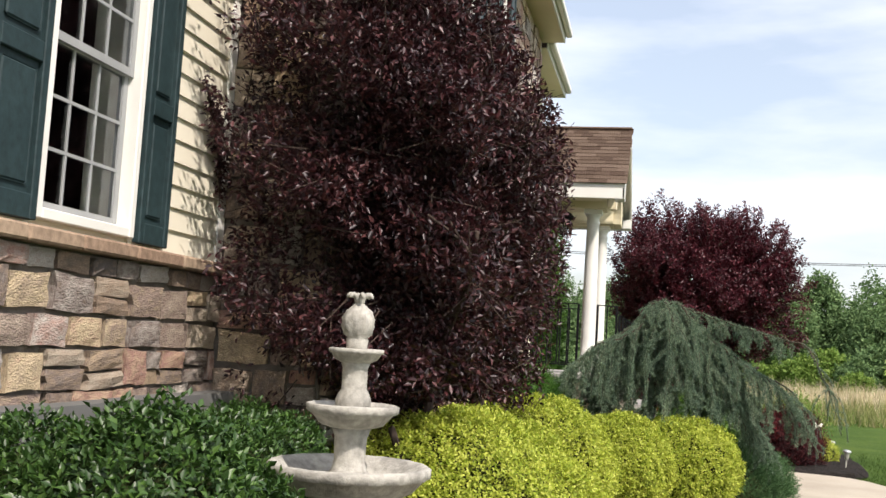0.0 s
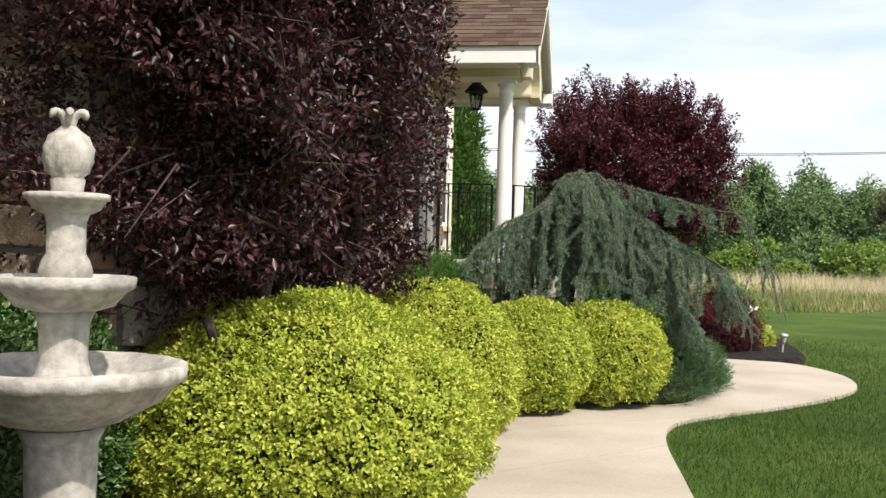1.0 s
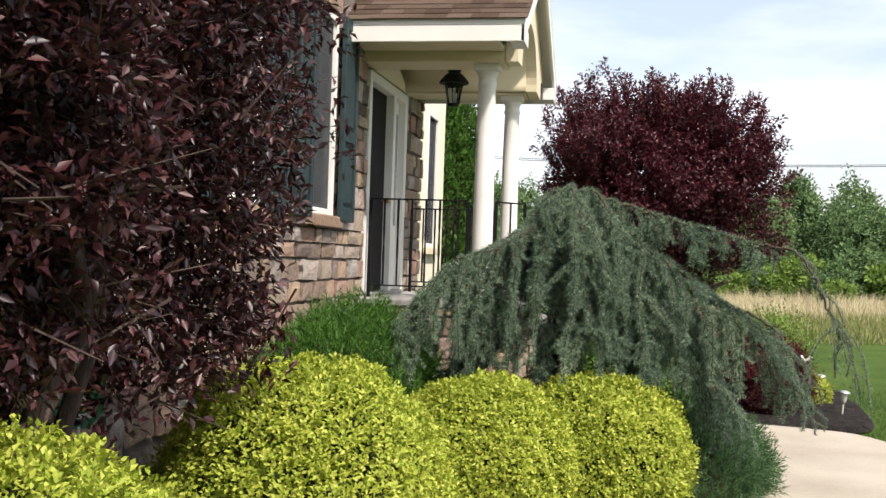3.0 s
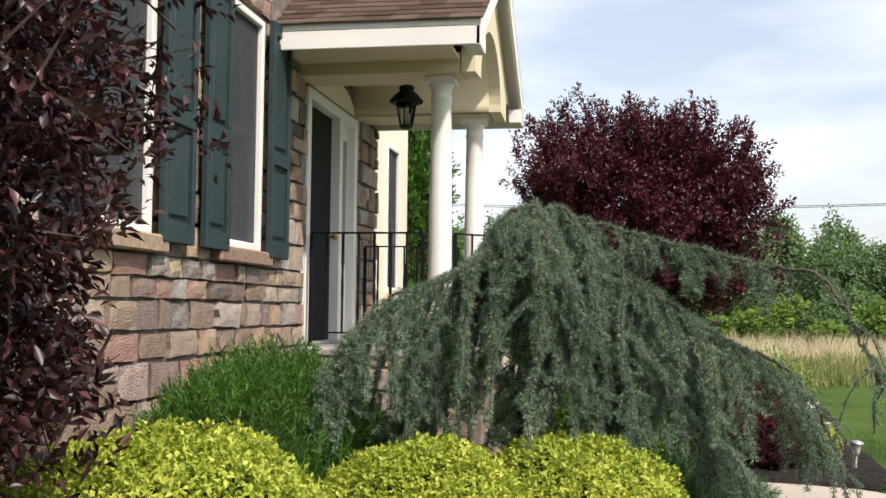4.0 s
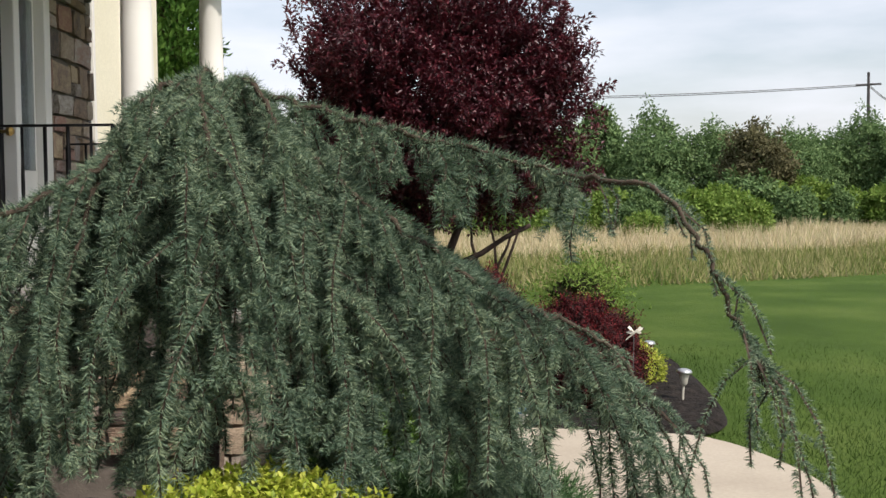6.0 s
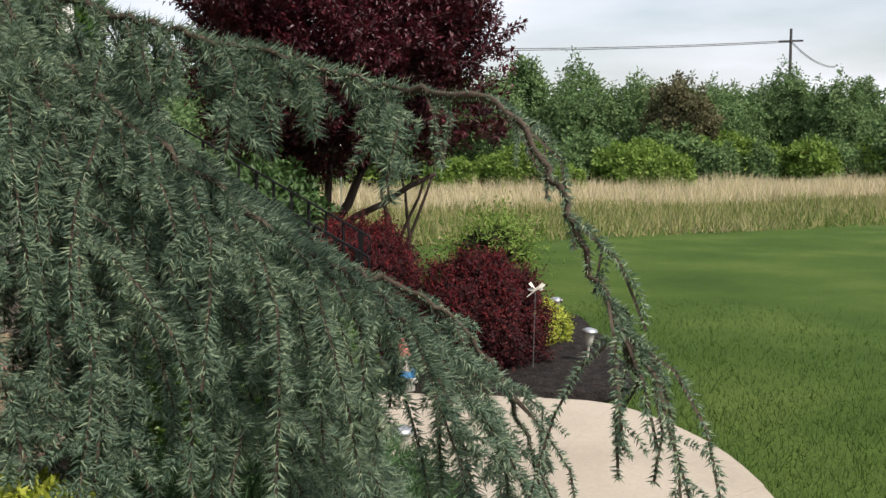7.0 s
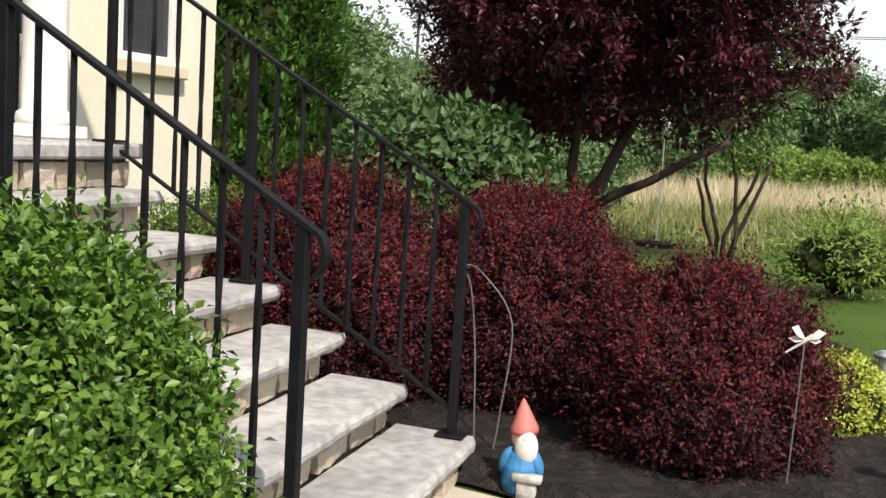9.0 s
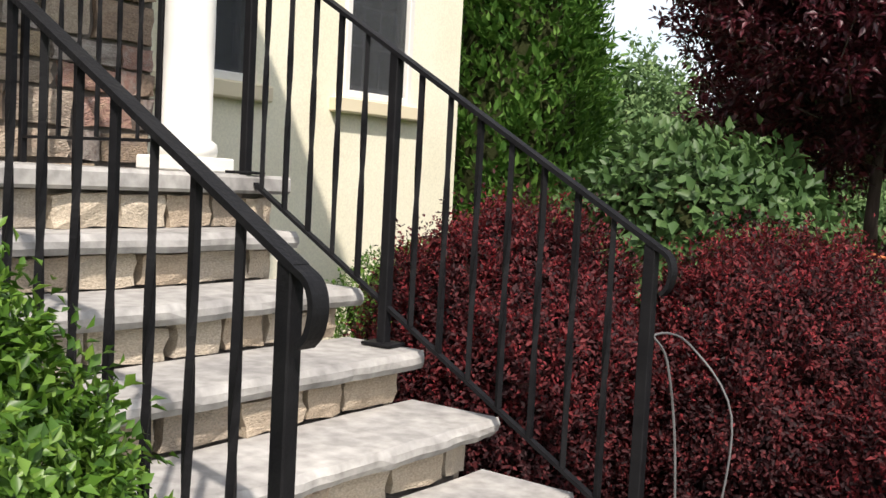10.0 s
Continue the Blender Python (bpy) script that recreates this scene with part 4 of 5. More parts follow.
shrub("boxwood", (-0.65, -2.02, 0.48), (0.54, 0.46, 0.62), 60000, 0.03, M["box"], M["core"], "rounded bright green boxwood beside the steps", "shrub", rough=0.16, seed=8.3, width=0.6, up=0.7, spiky=0.9)
shrub("low_hedge", (-2.95, 3.0, 0.4), (0.45, 1.1, 0.48), 14000, 0.03, M["box"], M["core"], "low green hedge at the foot of the stucco wall", "hedge", rough=0.1, seed=9.1, up=0.9)
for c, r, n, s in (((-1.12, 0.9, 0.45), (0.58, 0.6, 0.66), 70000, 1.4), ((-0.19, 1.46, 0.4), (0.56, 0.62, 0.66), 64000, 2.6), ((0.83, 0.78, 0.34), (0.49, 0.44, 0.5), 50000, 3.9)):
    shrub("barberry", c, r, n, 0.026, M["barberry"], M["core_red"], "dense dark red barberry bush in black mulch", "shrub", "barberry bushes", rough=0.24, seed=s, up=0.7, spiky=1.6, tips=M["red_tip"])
shrub("yellow_shrub", (1.47, 1.68, 0.15), (0.24, 0.24, 0.22), 4000, 0.03, M["gold"], M["core"], "small yellow-green shrub beside a barberry", "shrub", rough=0.2, seed=4.4)
shrub("lilac_bush", (-1.32, 3.3, 0.74), (0.88, 0.75, 0.8), 11000, 0.09, M["lilac"], M["core"], "large-leaved green bush behind the barberries", "shrub", rough=0.16, seed=5.5, width=0.6, up=0.1)


def needle_bush(name, c, r, n, length, m, label, category, up=1.0, seed=1.0, w=0.006, spread=0.6, rough=0.1):
    """A spreading evergreen: upright sprays of needles over a low body."""
    ob = thing(name, c, label, category)
    d = unit(rng.normal(size=(n // 14, 3)))
    d = d[d[:, 2] > -0.2]
    k = 1 + rough * bumps(d, 2.5, seed) + rough * bumps(d, 8, seed + 1)
    base = d * np.array(r) * (k * rng.uniform(0.85, 1.0, len(d)))[:, None]
    shoot = unit(d * spread + np.array([0, 0, up]) + 0.35 * rng.normal(size=d.shape))
    P, D = [], []
    for j in range(14):
        P.append(base + shoot * length * 0.22 * j)
        D.append(unit(shoot * 0.9 + 0.8 * unit(rng.normal(size=d.shape))))
    P, D = np.concatenate(P), np.concatenate(D)
    keep = P[:, 2] > -c[2] + 0.02
    blades("foliage", P[keep], D[keep], length * rng.uniform(0.7, 1.2, keep.sum()), w, m, ob)
    # dark body under the needles, with the inner shade in its colour
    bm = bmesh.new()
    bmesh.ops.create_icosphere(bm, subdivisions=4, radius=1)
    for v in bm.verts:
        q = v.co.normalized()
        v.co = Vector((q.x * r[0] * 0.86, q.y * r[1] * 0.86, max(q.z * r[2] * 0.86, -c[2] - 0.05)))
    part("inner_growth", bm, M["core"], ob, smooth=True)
    return ob


needle_bush("spreading_yew", (-2.62, -4.95, 0.45), (0.6, 1.55, 0.84), 120000, 0.05, M["yew"], "broad dark green yew along the stone wall", "shrub", seed=3.3, w=0.007)
needle_bush("juniper", (-0.25, -3.72, 0.14), (0.56, 1.0, 0.4), 60000, 0.05, M["juniper"], "low spreading green juniper at the edge of the walk", "shrub", up=0.6, seed=6.3, spread=1.0)
needle_bush("juniper", (-0.64, -4.36, 0.14), (0.8, 0.9, 0.5), 50000, 0.05, M["juniper"], "low spreading green juniper under the cedar", "shrub", up=0.6, seed=7.3, spread=1.0)


# ---- weeping blue cedar ----
def weeping_cedar():
    base = Vector((-1.25, -4.2, 0))
    ob = thing("weeping_cedar", base, "weeping blue-green cedar with long drooping branches", "tree")
    q = random.Random(11)
    top = (-1.17, -4.42, 2.2)
    # long arm over the walk, second arm, arms towards the porch, then the skirt; the number is how full each one hangs
    arms = [
        (0.8, [top, (-0.86, -4.6, 2.12), (-0.56, -4.75, 2.02), (-0.25, -4.88, 1.93), (0.06, -5.1, 1.84)]),
        (0.16, [(0.06, -5.1, 1.84), (0.24, -5.3, 1.8), (0.35, -5.48, 1.63), (0.42, -5.52, 1.45), (0.5, -5.53, 1.25)]),
        (0.75, [top, (-0.87, -4.65, 1.97), (-0.58, -4.82, 1.76), (-0.24, -4.95, 1.51), (0.04, -5.05, 1.33), (0.28, -5.1, 1.04)]),
        (0.8, [top, (-1.33, -4.78, 2.0), (-1.6, -5.02, 1.78), (-1.84, -5.15, 1.69), (-2.06, -5.22, 1.47), (-2.16, -5.25, 1.2)]),
        (0.5, [top, (-1.5, -4.6, 1.93), (-1.88, -4.72, 1.66), (-2.2, -4.8, 1.36), (-2.36, -4.85, 1.1)]),
        (0.9, [top, (-1.16, -4.72, 2.2), (-1.08, -4.96, 1.98), (-1.03, -5.08, 1.58), (-1.0, -5.12, 1.2)]),
        (0.9, [top, (-1.32, -4.66, 2.16), (-1.46, -4.88, 1.82), (-1.55, -5.0, 1.4), (-1.6, -5.05, 1.1)]),
        (0.9, [top, (-0.98, -4.66, 2.17), (-0.8, -4.84, 1.82), (-0.68, -4.95, 1.38), (-0.6, -5.0, 1.05)]),
        (0.9, [top, (-0.95, -4.55, 2.08), (-0.68, -4.7, 1.68), (-0.42, -4.8, 1.22), (-0.24, -4.85, 0.8)]),
        (0.9, [top, (-0.9, -4.44, 2.02), (-0.56, -4.5, 1.56), (-0.28, -4.55, 1.0), (-0.1, -4.6, 0.58)]),
        (0.8, [top, (-0.85, -4.3, 1.98), (-0.45, -4.25, 1.5), (-0.12, -4.2, 0.95), (0.08, -4.2, 0.5)]),
        (0.7, [top, (-0.9, -4.1, 2.0), (-0.52, -3.85, 1.55), (-0.25, -3.72, 1.0), (-0.1, -3.7, 0.5)]),
        (0.6, [top, (-1.2, -4.0, 2.02), (-1.15, -3.65, 1.6), (-1.1, -3.5, 1.1)]),
        (0.6, [top, (-1.5, -4.2, 1.9), (-1.8, -4.0, 1.45), (-1.95, -3.95, 1.0)]),
        (0.2, [(-0.06, -4.99, 1.42), (0.1, -4.97, 1.36), (0.27, -4.93, 1.2), (0.37, -4.9, 1.0), (0.43, -4.88, 0.8)]),
        (0.9, [top, (-1.2, -4.6, 2.0), (-1.24, -4.75, 1.6), (-1.28, -4.82, 1.25), (-1.3, -4.85, 0.95)]),
        (0.9, [top, (-1.38, -4.55, 1.96), (-1.58, -4.65, 1.5), (-1.7, -4.72, 1.1), (-1.75, -4.75, 0.8)]),
        (0.9, [top, (-1.02, -4.55, 2.0), (-0.86, -4.66, 1.55), (-0.78, -4.72, 1.15), (-0.74, -4.74, 0.9)]),
        (0.8, [top, (-1.42, -4.6, 1.95), (-1.68, -4.8, 1.48), (-1.85, -4.9, 1.1), (-1.95, -4.95, 0.8)]),
    ]
    bm = bmesh.new()
    trunk = smooth_line([(-1.25, -4.2, -0.05), (-1.32, -4.15, 0.7), (-1.2, -4.3, 1.5), (-1.2, -4.38, 1.95), top], 5)
    tube(bm, [p - base for p in trunk], [0.09 - 0.003 * k for k in range(len(trunk))], 9)
    part("trunk", bm, M["bark"], ob, smooth=True)
    ropes = []                              # (points, thickness): shoots covered in needles
    tw = bmesh.new()

    def hang(p, out, length, thick, bare=False):
        """A shoot that leaves the arm sideways and falls; side sprays ride on it."""
        floor_z = 0.85 if p.y < -4.6 and p.x < -0.35 else 0.3
        length = min(length, max(0.12, p.z - floor_z))
        n = max(6, int(length / 0.035))
        bow, sway = q.uniform(0.25, 0.6), q.uniform(0, 6.28)
        pts = [p]
        for k in range(1, n + 1):
            t = k / n
            wob = 0.016 * math.sin(sway + 5.5 * t)
            pts.append(p + out * length * bow * (1 - (1 - t) ** 2.2) + Vector((wob + q.gauss(0, 0.003), wob * 0.7 + q.gauss(0, 0.003), -length * t ** 1.35 * 0.95)))
        ropes.append((pts, thick))
        tube(tw, [w - base for w in pts[::3] + [pts[-1]]], 0.0035, 3)
        for k in range(2, n - 1):
            if q.random() < (0.1 if bare else 0.42):
                sd = (out * 0.5 + Vector((q.gauss(0, 0.8), q.gauss(0, 0.8), q.uniform(-0.7, 0.1)))).normalized()
                m = q.uniform(0.05, 0.13)
                ropes.append(([pts[k] + sd * m * e / 3 - Vector((0, 0, 0.035 * (e / 3) ** 2)) for e in range(4)], thick * 0.75))

    for full, arm in arms:
        thin = full < 0.3
        line = smooth_line(arm, 9)
        line = [p + Vector((q.gauss(0, 0.006), q.gauss(0, 0.006), q.gauss(0, 0.008))) for p in line]
        m = len(line)
        bm = bmesh.new()
        r0 = 0.006 if thin else 0.01
        tube(bm, [p - base for p in line], [r0 * (1 - 0.75 * k / (m - 1)) + 0.003 for k in range(m)], 6)
        part("limb", bm, M["twig"], ob, smooth=True)
        ropes.append((line, 0.6 if thin else 1.35))
        for i in range(2, m - 1):
            d = (line[i + 1] - line[i - 1]).normalized()
            side = Vector((-d.y, d.x, 0)).normalized()
            away = Vector((line[i].x - base.x, line[i].y - base.y, 0)).normalized()
            lump = 0.5 + 1.5 * noise.noise((arm[1][0] * 7, i * 0.5, arm[1][1] * 5))
            for _ in range(0 if lump < 0.12 else (2 if q.random() < full * lump else 1 if q.random() < full else 0)):
                p = line[i].lerp(line[i + 1], q.random())
                out = (side * q.choice((-1, 1)) * q.uniform(0.2, 1.0) + away * q.uniform(0.1, 0.7) + Vector((d.x, d.y, 0)) * 0.5).normalized()
                hang(p, out, q.uniform(0.1, 0.3) if thin else q.uniform(0.1, 0.3) if full == 0.8 and arm[1][2] > 2.1 else q.uniform(0.2, 0.78) * (1.15 - 0.3 * i / m), 0.6 if thin else q.uniform(0.95, 1.5), thin)
    # twigs that fan out at the tip of the long arm
    for dx, dy, dz in ((0.02, -0.02, -0.42), (0.16, -0.05, -0.36), (-0.13, -0.03, -0.4), (0.08, -0.12, -0.3), (0.24, 0.0, -0.2)):
        a = Vector((0.46, -5.53, 1.36))
        hang(a, Vector((dx, dy, 0)).normalized(), 0.1 - dz, 0.6, True)
    tagged(part("branchlet", tw, M["twig"], ob), "", "", "", "stuff")
    # needles stand round each shoot in tight whorls, leaning to its tip
    P, A, S = [], [], []
    for pts, thick in ropes:
        for a, b in zip(pts, pts[1:]):
            d = b - a
            k = max(1, int(d.length / 0.007))
            for e in range(k):
                P.append(a.lerp(b, (e + q.random()) / k) - base)
                A.append(d.normalized())
                S.append(thick)
    P, A, S = np.array([tuple(p) for p in P]), np.array([tuple(a) for a in A]), np.array(S)
    per = 11
    P, A, S = np.repeat(P, per, axis=0), np.repeat(A, per, axis=0), np.repeat(S, per)
    w = rng.normal(size=P.shape)
    w = unit(w - A * np.sum(w * A, axis=1, keepdims=True))
    P = P + w * 0.004 * S[:, None]
    blades("foliage", P, unit(w + 0.55 * A + 0.25 * rng.normal(size=P.shape)), 0.026 * S * rng.uniform(0.6, 1.25, len(P)), 0.0036, M["cedar"], ob)
    return ob


weeping_cedar()


# ---- leafy trees ----
def grow(q, bm, p, d, r, length, depth, tips, spread=0.5, lift=0.15, keep=None):
    """Branches that fork; tips gathers (point, direction) of the outer twigs."""
    pts, rad = [p], [r]
    for k in range(4):
        d = (d + Vector((q.gauss(0, 0.2), q.gauss(0, 0.2), q.gauss(0, 0.15) + lift * 0.4))).normalized()
        if keep and depth < 3 and not keep(p + d * length / 4):
            break
        p = p + d * length / 4
        pts.append(p)
        rad.append(r * (1 - 0.1 * (k + 1)))
        if depth <= 2:
            tips.append((p, d))
    if len(pts) < 2:
        return
    tube(bm, pts, rad, 7 if depth > 2 else 4)
    if depth == 0:
        return
    for _ in range(3 if depth > 1 else 4):
        nd = (d + Vector((q.gauss(0, spread), q.gauss(0, spread), q.gauss(0, spread * 0.6) + lift))).normalized()
        grow(q, bm, p, nd, r * 0.6, length * q.uniform(0.62, 0.85), depth - 1, tips, spread, lift, keep)


def leafy_tree(name, base, stems, env, n, leaf, m, label, seed=1, inside=None, clump=0.16, per=26, hollow=0.55, width=0.45, droop=0.1, wild=1.0, rise=0.35):
    """stems: first directions, lengths and radii. env(unit direction) gives the crown's outline from its centre env_c."""
    q = random.Random(seed)
    ob = thing(name, base, label, "tree")
    o = Vector(base)
    bm = bmesh.new()
    tips = []

    def held(p):
        """Whether a branch end stays within the crown."""
        v = Vector(((p.x - env[0][0]) / env[1][0], (p.y - env[0][1]) / env[1][1], (p.z - env[0][2]) / env[1][2]))
        return v.length < 0.85 and (inside is None or bool(inside(np.array([tuple(p + o)]))[0]))

    for d, length, r, p in stems:
        grow(q, bm, Vector(p), Vector(d).normalized(), r, length, 3, tips, keep=held)
    part("trunk", bm, M["bark"], ob, smooth=True)
    c, R = env
    C = np.array(c)
    # clump centres through the outer crown
    d = unit(rng.normal(size=(n // per, 3)))
    k = 1 + 0.2 * wild * bumps(d, 1.8, seed) + 0.13 * wild * bumps(d, 5, seed + 5)
    rr = k * (hollow + (1 - hollow) * rng.random(len(d)) ** 0.55)
    cen = C + d * np.array(R) * rr[:, None]
    out = unit(d + 0.6 * rng.normal(size=d.shape) + np.array([0, 0, rise]))
    P, D, N = [], [], []
    for j in range(per):
        t = j / per
        tw = unit(rng.normal(size=d.shape))
        P.append(cen + out * clump * 2.2 * (t - 0.5) + tw * clump * 0.4 * rng.random((len(d), 1)))
        D.append(unit(out * 0.7 + tw - np.array([0, 0, droop])))
        N.append(unit(out * 0.3 + np.array([0, 0, 0.8]) + 0.5 * rng.normal(size=d.shape)))
    P, D, N = np.concatenate(P), np.concatenate(D), np.concatenate(N)
    if inside is not None:
        keep = inside(P + np.array(base))
        P, D, N = P[keep], D[keep], N[keep]
    s = leaf * rng.uniform(0.65, 1.2, len(P))
    leaves("crown", P, D, N, s, s * width, m, ob)
    # twigs under the clumps
    tb = bmesh.new()
    for i in range(0, len(cen), 3):
        a, e = Vector(cen[i]), Vector(out[i])
        if inside is not None and not inside(np.array([cen[i] + np.array(base)]))[0]:
            continue
        tube(tb, [a - e * clump * 1.6, a + e * clump * 1.1], [0.006, 0.002], 3)
    part("twig", tb, M["bark"], ob)
    return ob


def plum_room(P):
    """Keeps leaves in front of the walls, clear of the walk, and narrow towards the ground."""
    z = P[:, 2]
    plus = np.interp(z, [0.3, 0.9, 1.6, 2.6, 3.6, 4.3, 4.8, 5.6], [0.7, 1.4, 2.2, 2.5, 1.8, 0.8, 0.3, 0.05])
    minus = np.interp(z, [0.3, 0.9, 1.6, 2.6, 3.8, 4.8, 5.8], [0.5, 0.9, 1.15, 1.35, 1.45, 1.4, 1.0])
    half = np.where(P[:, 1] > -9.3, plus, minus)
    front = np.interp(z, [0.3, 1.1, 2.2, 3.2, 3.8, 4.6], [-2.7, -2.4, -2.15, -2.15, -2.45, -2.95])
    low = np.where(P[:, 1] < -8.3, np.where(P[:, 0] > -2.9, 1.35, 1.05), 0.55) + 0.12 * np.sin(P[:, 1] * 9)
    return (P[:, 0] > np.where(P[:, 1] < -10.05, -4.0, -3.3)) & (P[:, 0] < front + 0.22 * np.sin(P[:, 1] * 5 + z * 2)) & (np.abs(P[:, 1] + 9.3) < half + 0.3 * np.sin(z * 7 + P[:, 0] * 3)) & (z > low) & (0.5 + 0.5 * np.sin(P[:, 0] * 13 + P[:, 1] * 17 + z * 11) > np.clip((z - 3.5) / 2.2, 0, 0.72))


leafy_tree("purple_plum_tree", (-2.85, -9.3, 0), [((0.05, 0.3, 1), 1.5, 0.05, (0, 0.15, -0.05)), ((0.05, -0.35, 1), 1.5, 0.05, (0, -0.15, -0.05)), ((0.15, 0.0, 1), 1.6, 0.06, (0.05, 0, -0.05)), ((0.1, 0.7, 1), 1.3, 0.04, (0, 0.3, -0.05)), ((0.1, -0.75, 1), 1.3, 0.04, (0, -0.35, -0.05))],
           ((-0.1, 0.15, 2.8), (1.2, 2.75, 3.0)), 340000, 0.056, M["plum"], "tall purple-leaved plum tree in front of the stone wall", 4, plum_room, hollow=0.12, droop=0.0)
leafy_tree("purple_leaf_tree", (-0.55, 4.5, 0), [((0, 0, 1), 1.0, 0.13, (0, 0, -0.05)), ((0.75, 0.1, 0.7), 1.2, 0.06, (0.06, 0, 0.9)), ((-0.7, 0.3, 0.9), 1.1, 0.06, (-0.06, 0.03, 0.85)), ((0.2, -0.6, 0.9), 1.0, 0.05, (0, -0.05, 0.95)), ((1.2, 0.2, 0.45), 1.4, 0.045, (0.06, 0.02, 0.8))],
           ((0.1, 0.1, 3.0), (1.76, 1.45, 1.52)), 150000, 0.068, M["plum_red"], "round-headed purple-leaved tree behind the barberries", 9, lambda P: P[:, 2] > 1.25 + 0.25 * np.sin(P[:, 0] * 3 + P[:, 1] * 2), hollow=0.4, wild=1.9, rise=0.9, clump=0.15, per=44)
bm = bmesh.new()
tube(bm, smooth_line([(0.12 * math.cos(a), 0.12 * math.sin(a), 0.01 * math.sin(3 * a)) for a in [k * math.pi / 6 for k in range(13)]], 2), 0.012, 5)
tagged(part("trunk_tie", bm, M["orange"]), "orange ribbon tied round the trunk", "ribbon").location = (-0.55, 4.5, 0.95)

# slender multi-stemmed tree on the lawn
leafy_tree("young_tree", (0.43, 10.0, 0), [((0.1 * k - 0.2, 0.1, 1), 1.5, 0.035, (0.05 * k - 0.1, 0, -0.05)) for k in range(5)], ((0, 0, 2.6), (1.1, 1.0, 1.2)), 7000, 0.11, M["far"], "slender many-stemmed young tree on the lawn", 14, hollow=0.1, clump=0.3)
shrub("feathery_shrub", (1.75, 7.6, 0.35), (0.5, 0.5, 0.36), 3000, 0.08, M["scrub"], M["core"], "loose yellow-green shrub on the lawn", "shrub", rough=0.45, seed=3.7, width=0.3, spiky=1.5)


# ---- tall evergreens beside the house ----
def arborvitae(x, y, h, r, seed):
    ob = thing("arborvitae", (x, y, 0), "tall dense green arborvitae behind the house", "tree", "arborvitae")
    n = 2600
    t = rng.random(n)
    rad = r * np.interp(t, [0, 0.1, 0.5, 0.85, 1], [0.7, 1, 0.85, 0.45, 0.03])
    a = rng.random(n) * 2 * math.pi
    d = np.stack([np.cos(a), np.sin(a), np.zeros(n)], 1)
    k = 1 + 0.2 * np.array([noise.noise((math.cos(b) * 2 + seed, math.sin(b) * 2, z * 7)) for b, z in zip(a, t)])
    base = d * (rad * k * rng.uniform(0.8, 1.05, n))[:, None] + np.array([0, 0, 0.15]) + np.stack([0 * t, 0 * t, t * h], 1)
    out = unit(d + np.array([0, 0, 1.1]) + 0.3 * rng.normal(size=(n, 3)))
    P, D, N = [], [], []
    for j in range(9):
        tw = unit(rng.normal(size=(n, 3)))
        P.append(base + out * 0.035 * j + tw * 0.02)
        D.append(unit(out + 0.8 * tw))
        N.append(unit(d + 0.4 * tw))
    s = rng.uniform(0.07, 0.14, 9 * n)
    leaves("foliage", np.concatenate(P), np.concatenate(D), np.concatenate(N), s, s * 0.42, M["arbor"], ob)
    # dark cone behind the leaves, coloured as the shade in the crown
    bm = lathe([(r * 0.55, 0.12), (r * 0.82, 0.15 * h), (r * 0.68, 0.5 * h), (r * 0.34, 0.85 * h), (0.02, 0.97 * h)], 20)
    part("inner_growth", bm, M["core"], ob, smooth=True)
    part("trunk", lathe([(0.08, -0.05), (0.06, 0.4)], 8), M["bark"], ob)
    return ob


arborvitae(-4.1, 5.6, 5.6, 0.78, 1)
arborvitae(-5.3, 7.4, 5.0, 0.9, 2)


# ---- field and woods behind the lawn ----
def scatter(n, x0, x1, y0, y1):
    return np.stack([rng.uniform(x0, x1, n), rng.uniform(y0, y1, n), np.full(n, -0.03)], 1)


def field(name, n, y0, y1, h, w, m, label, slope=0.5, x0=-40, x1=60):
    P = scatter(n, x0, x1, y0, y1)
    P[:, 1] += slope * np.maximum(P[:, 0], -10) * 0.55
    D = unit(np.array([0, 0, 1.0]) + 0.4 * rng.normal(size=(n, 3)))
    tall = np.array([0.85 + 0.7 * noise.noise((p[0] * 0.35, p[1] * 0.35, h)) + 0.3 * noise.noise((p[0] * 1.3, p[1] * 1.3, h)) for p in P])
    ob = blades(name, P, D, h * tall * rng.uniform(0.5, 1.25, n), w, m)
    return tagged(ob, label, "grass", "", "stuff")


field("dry_grass", 120000, 21, 36, 0.8, 0.032, M["straw"], "tall dry tan grass in the field", 0.8)
field("rough_grass", 90000, 11.6, 22.5, 0.42, 0.03, M["meadow"], "rough green grass at the lawn's edge", 0.8)


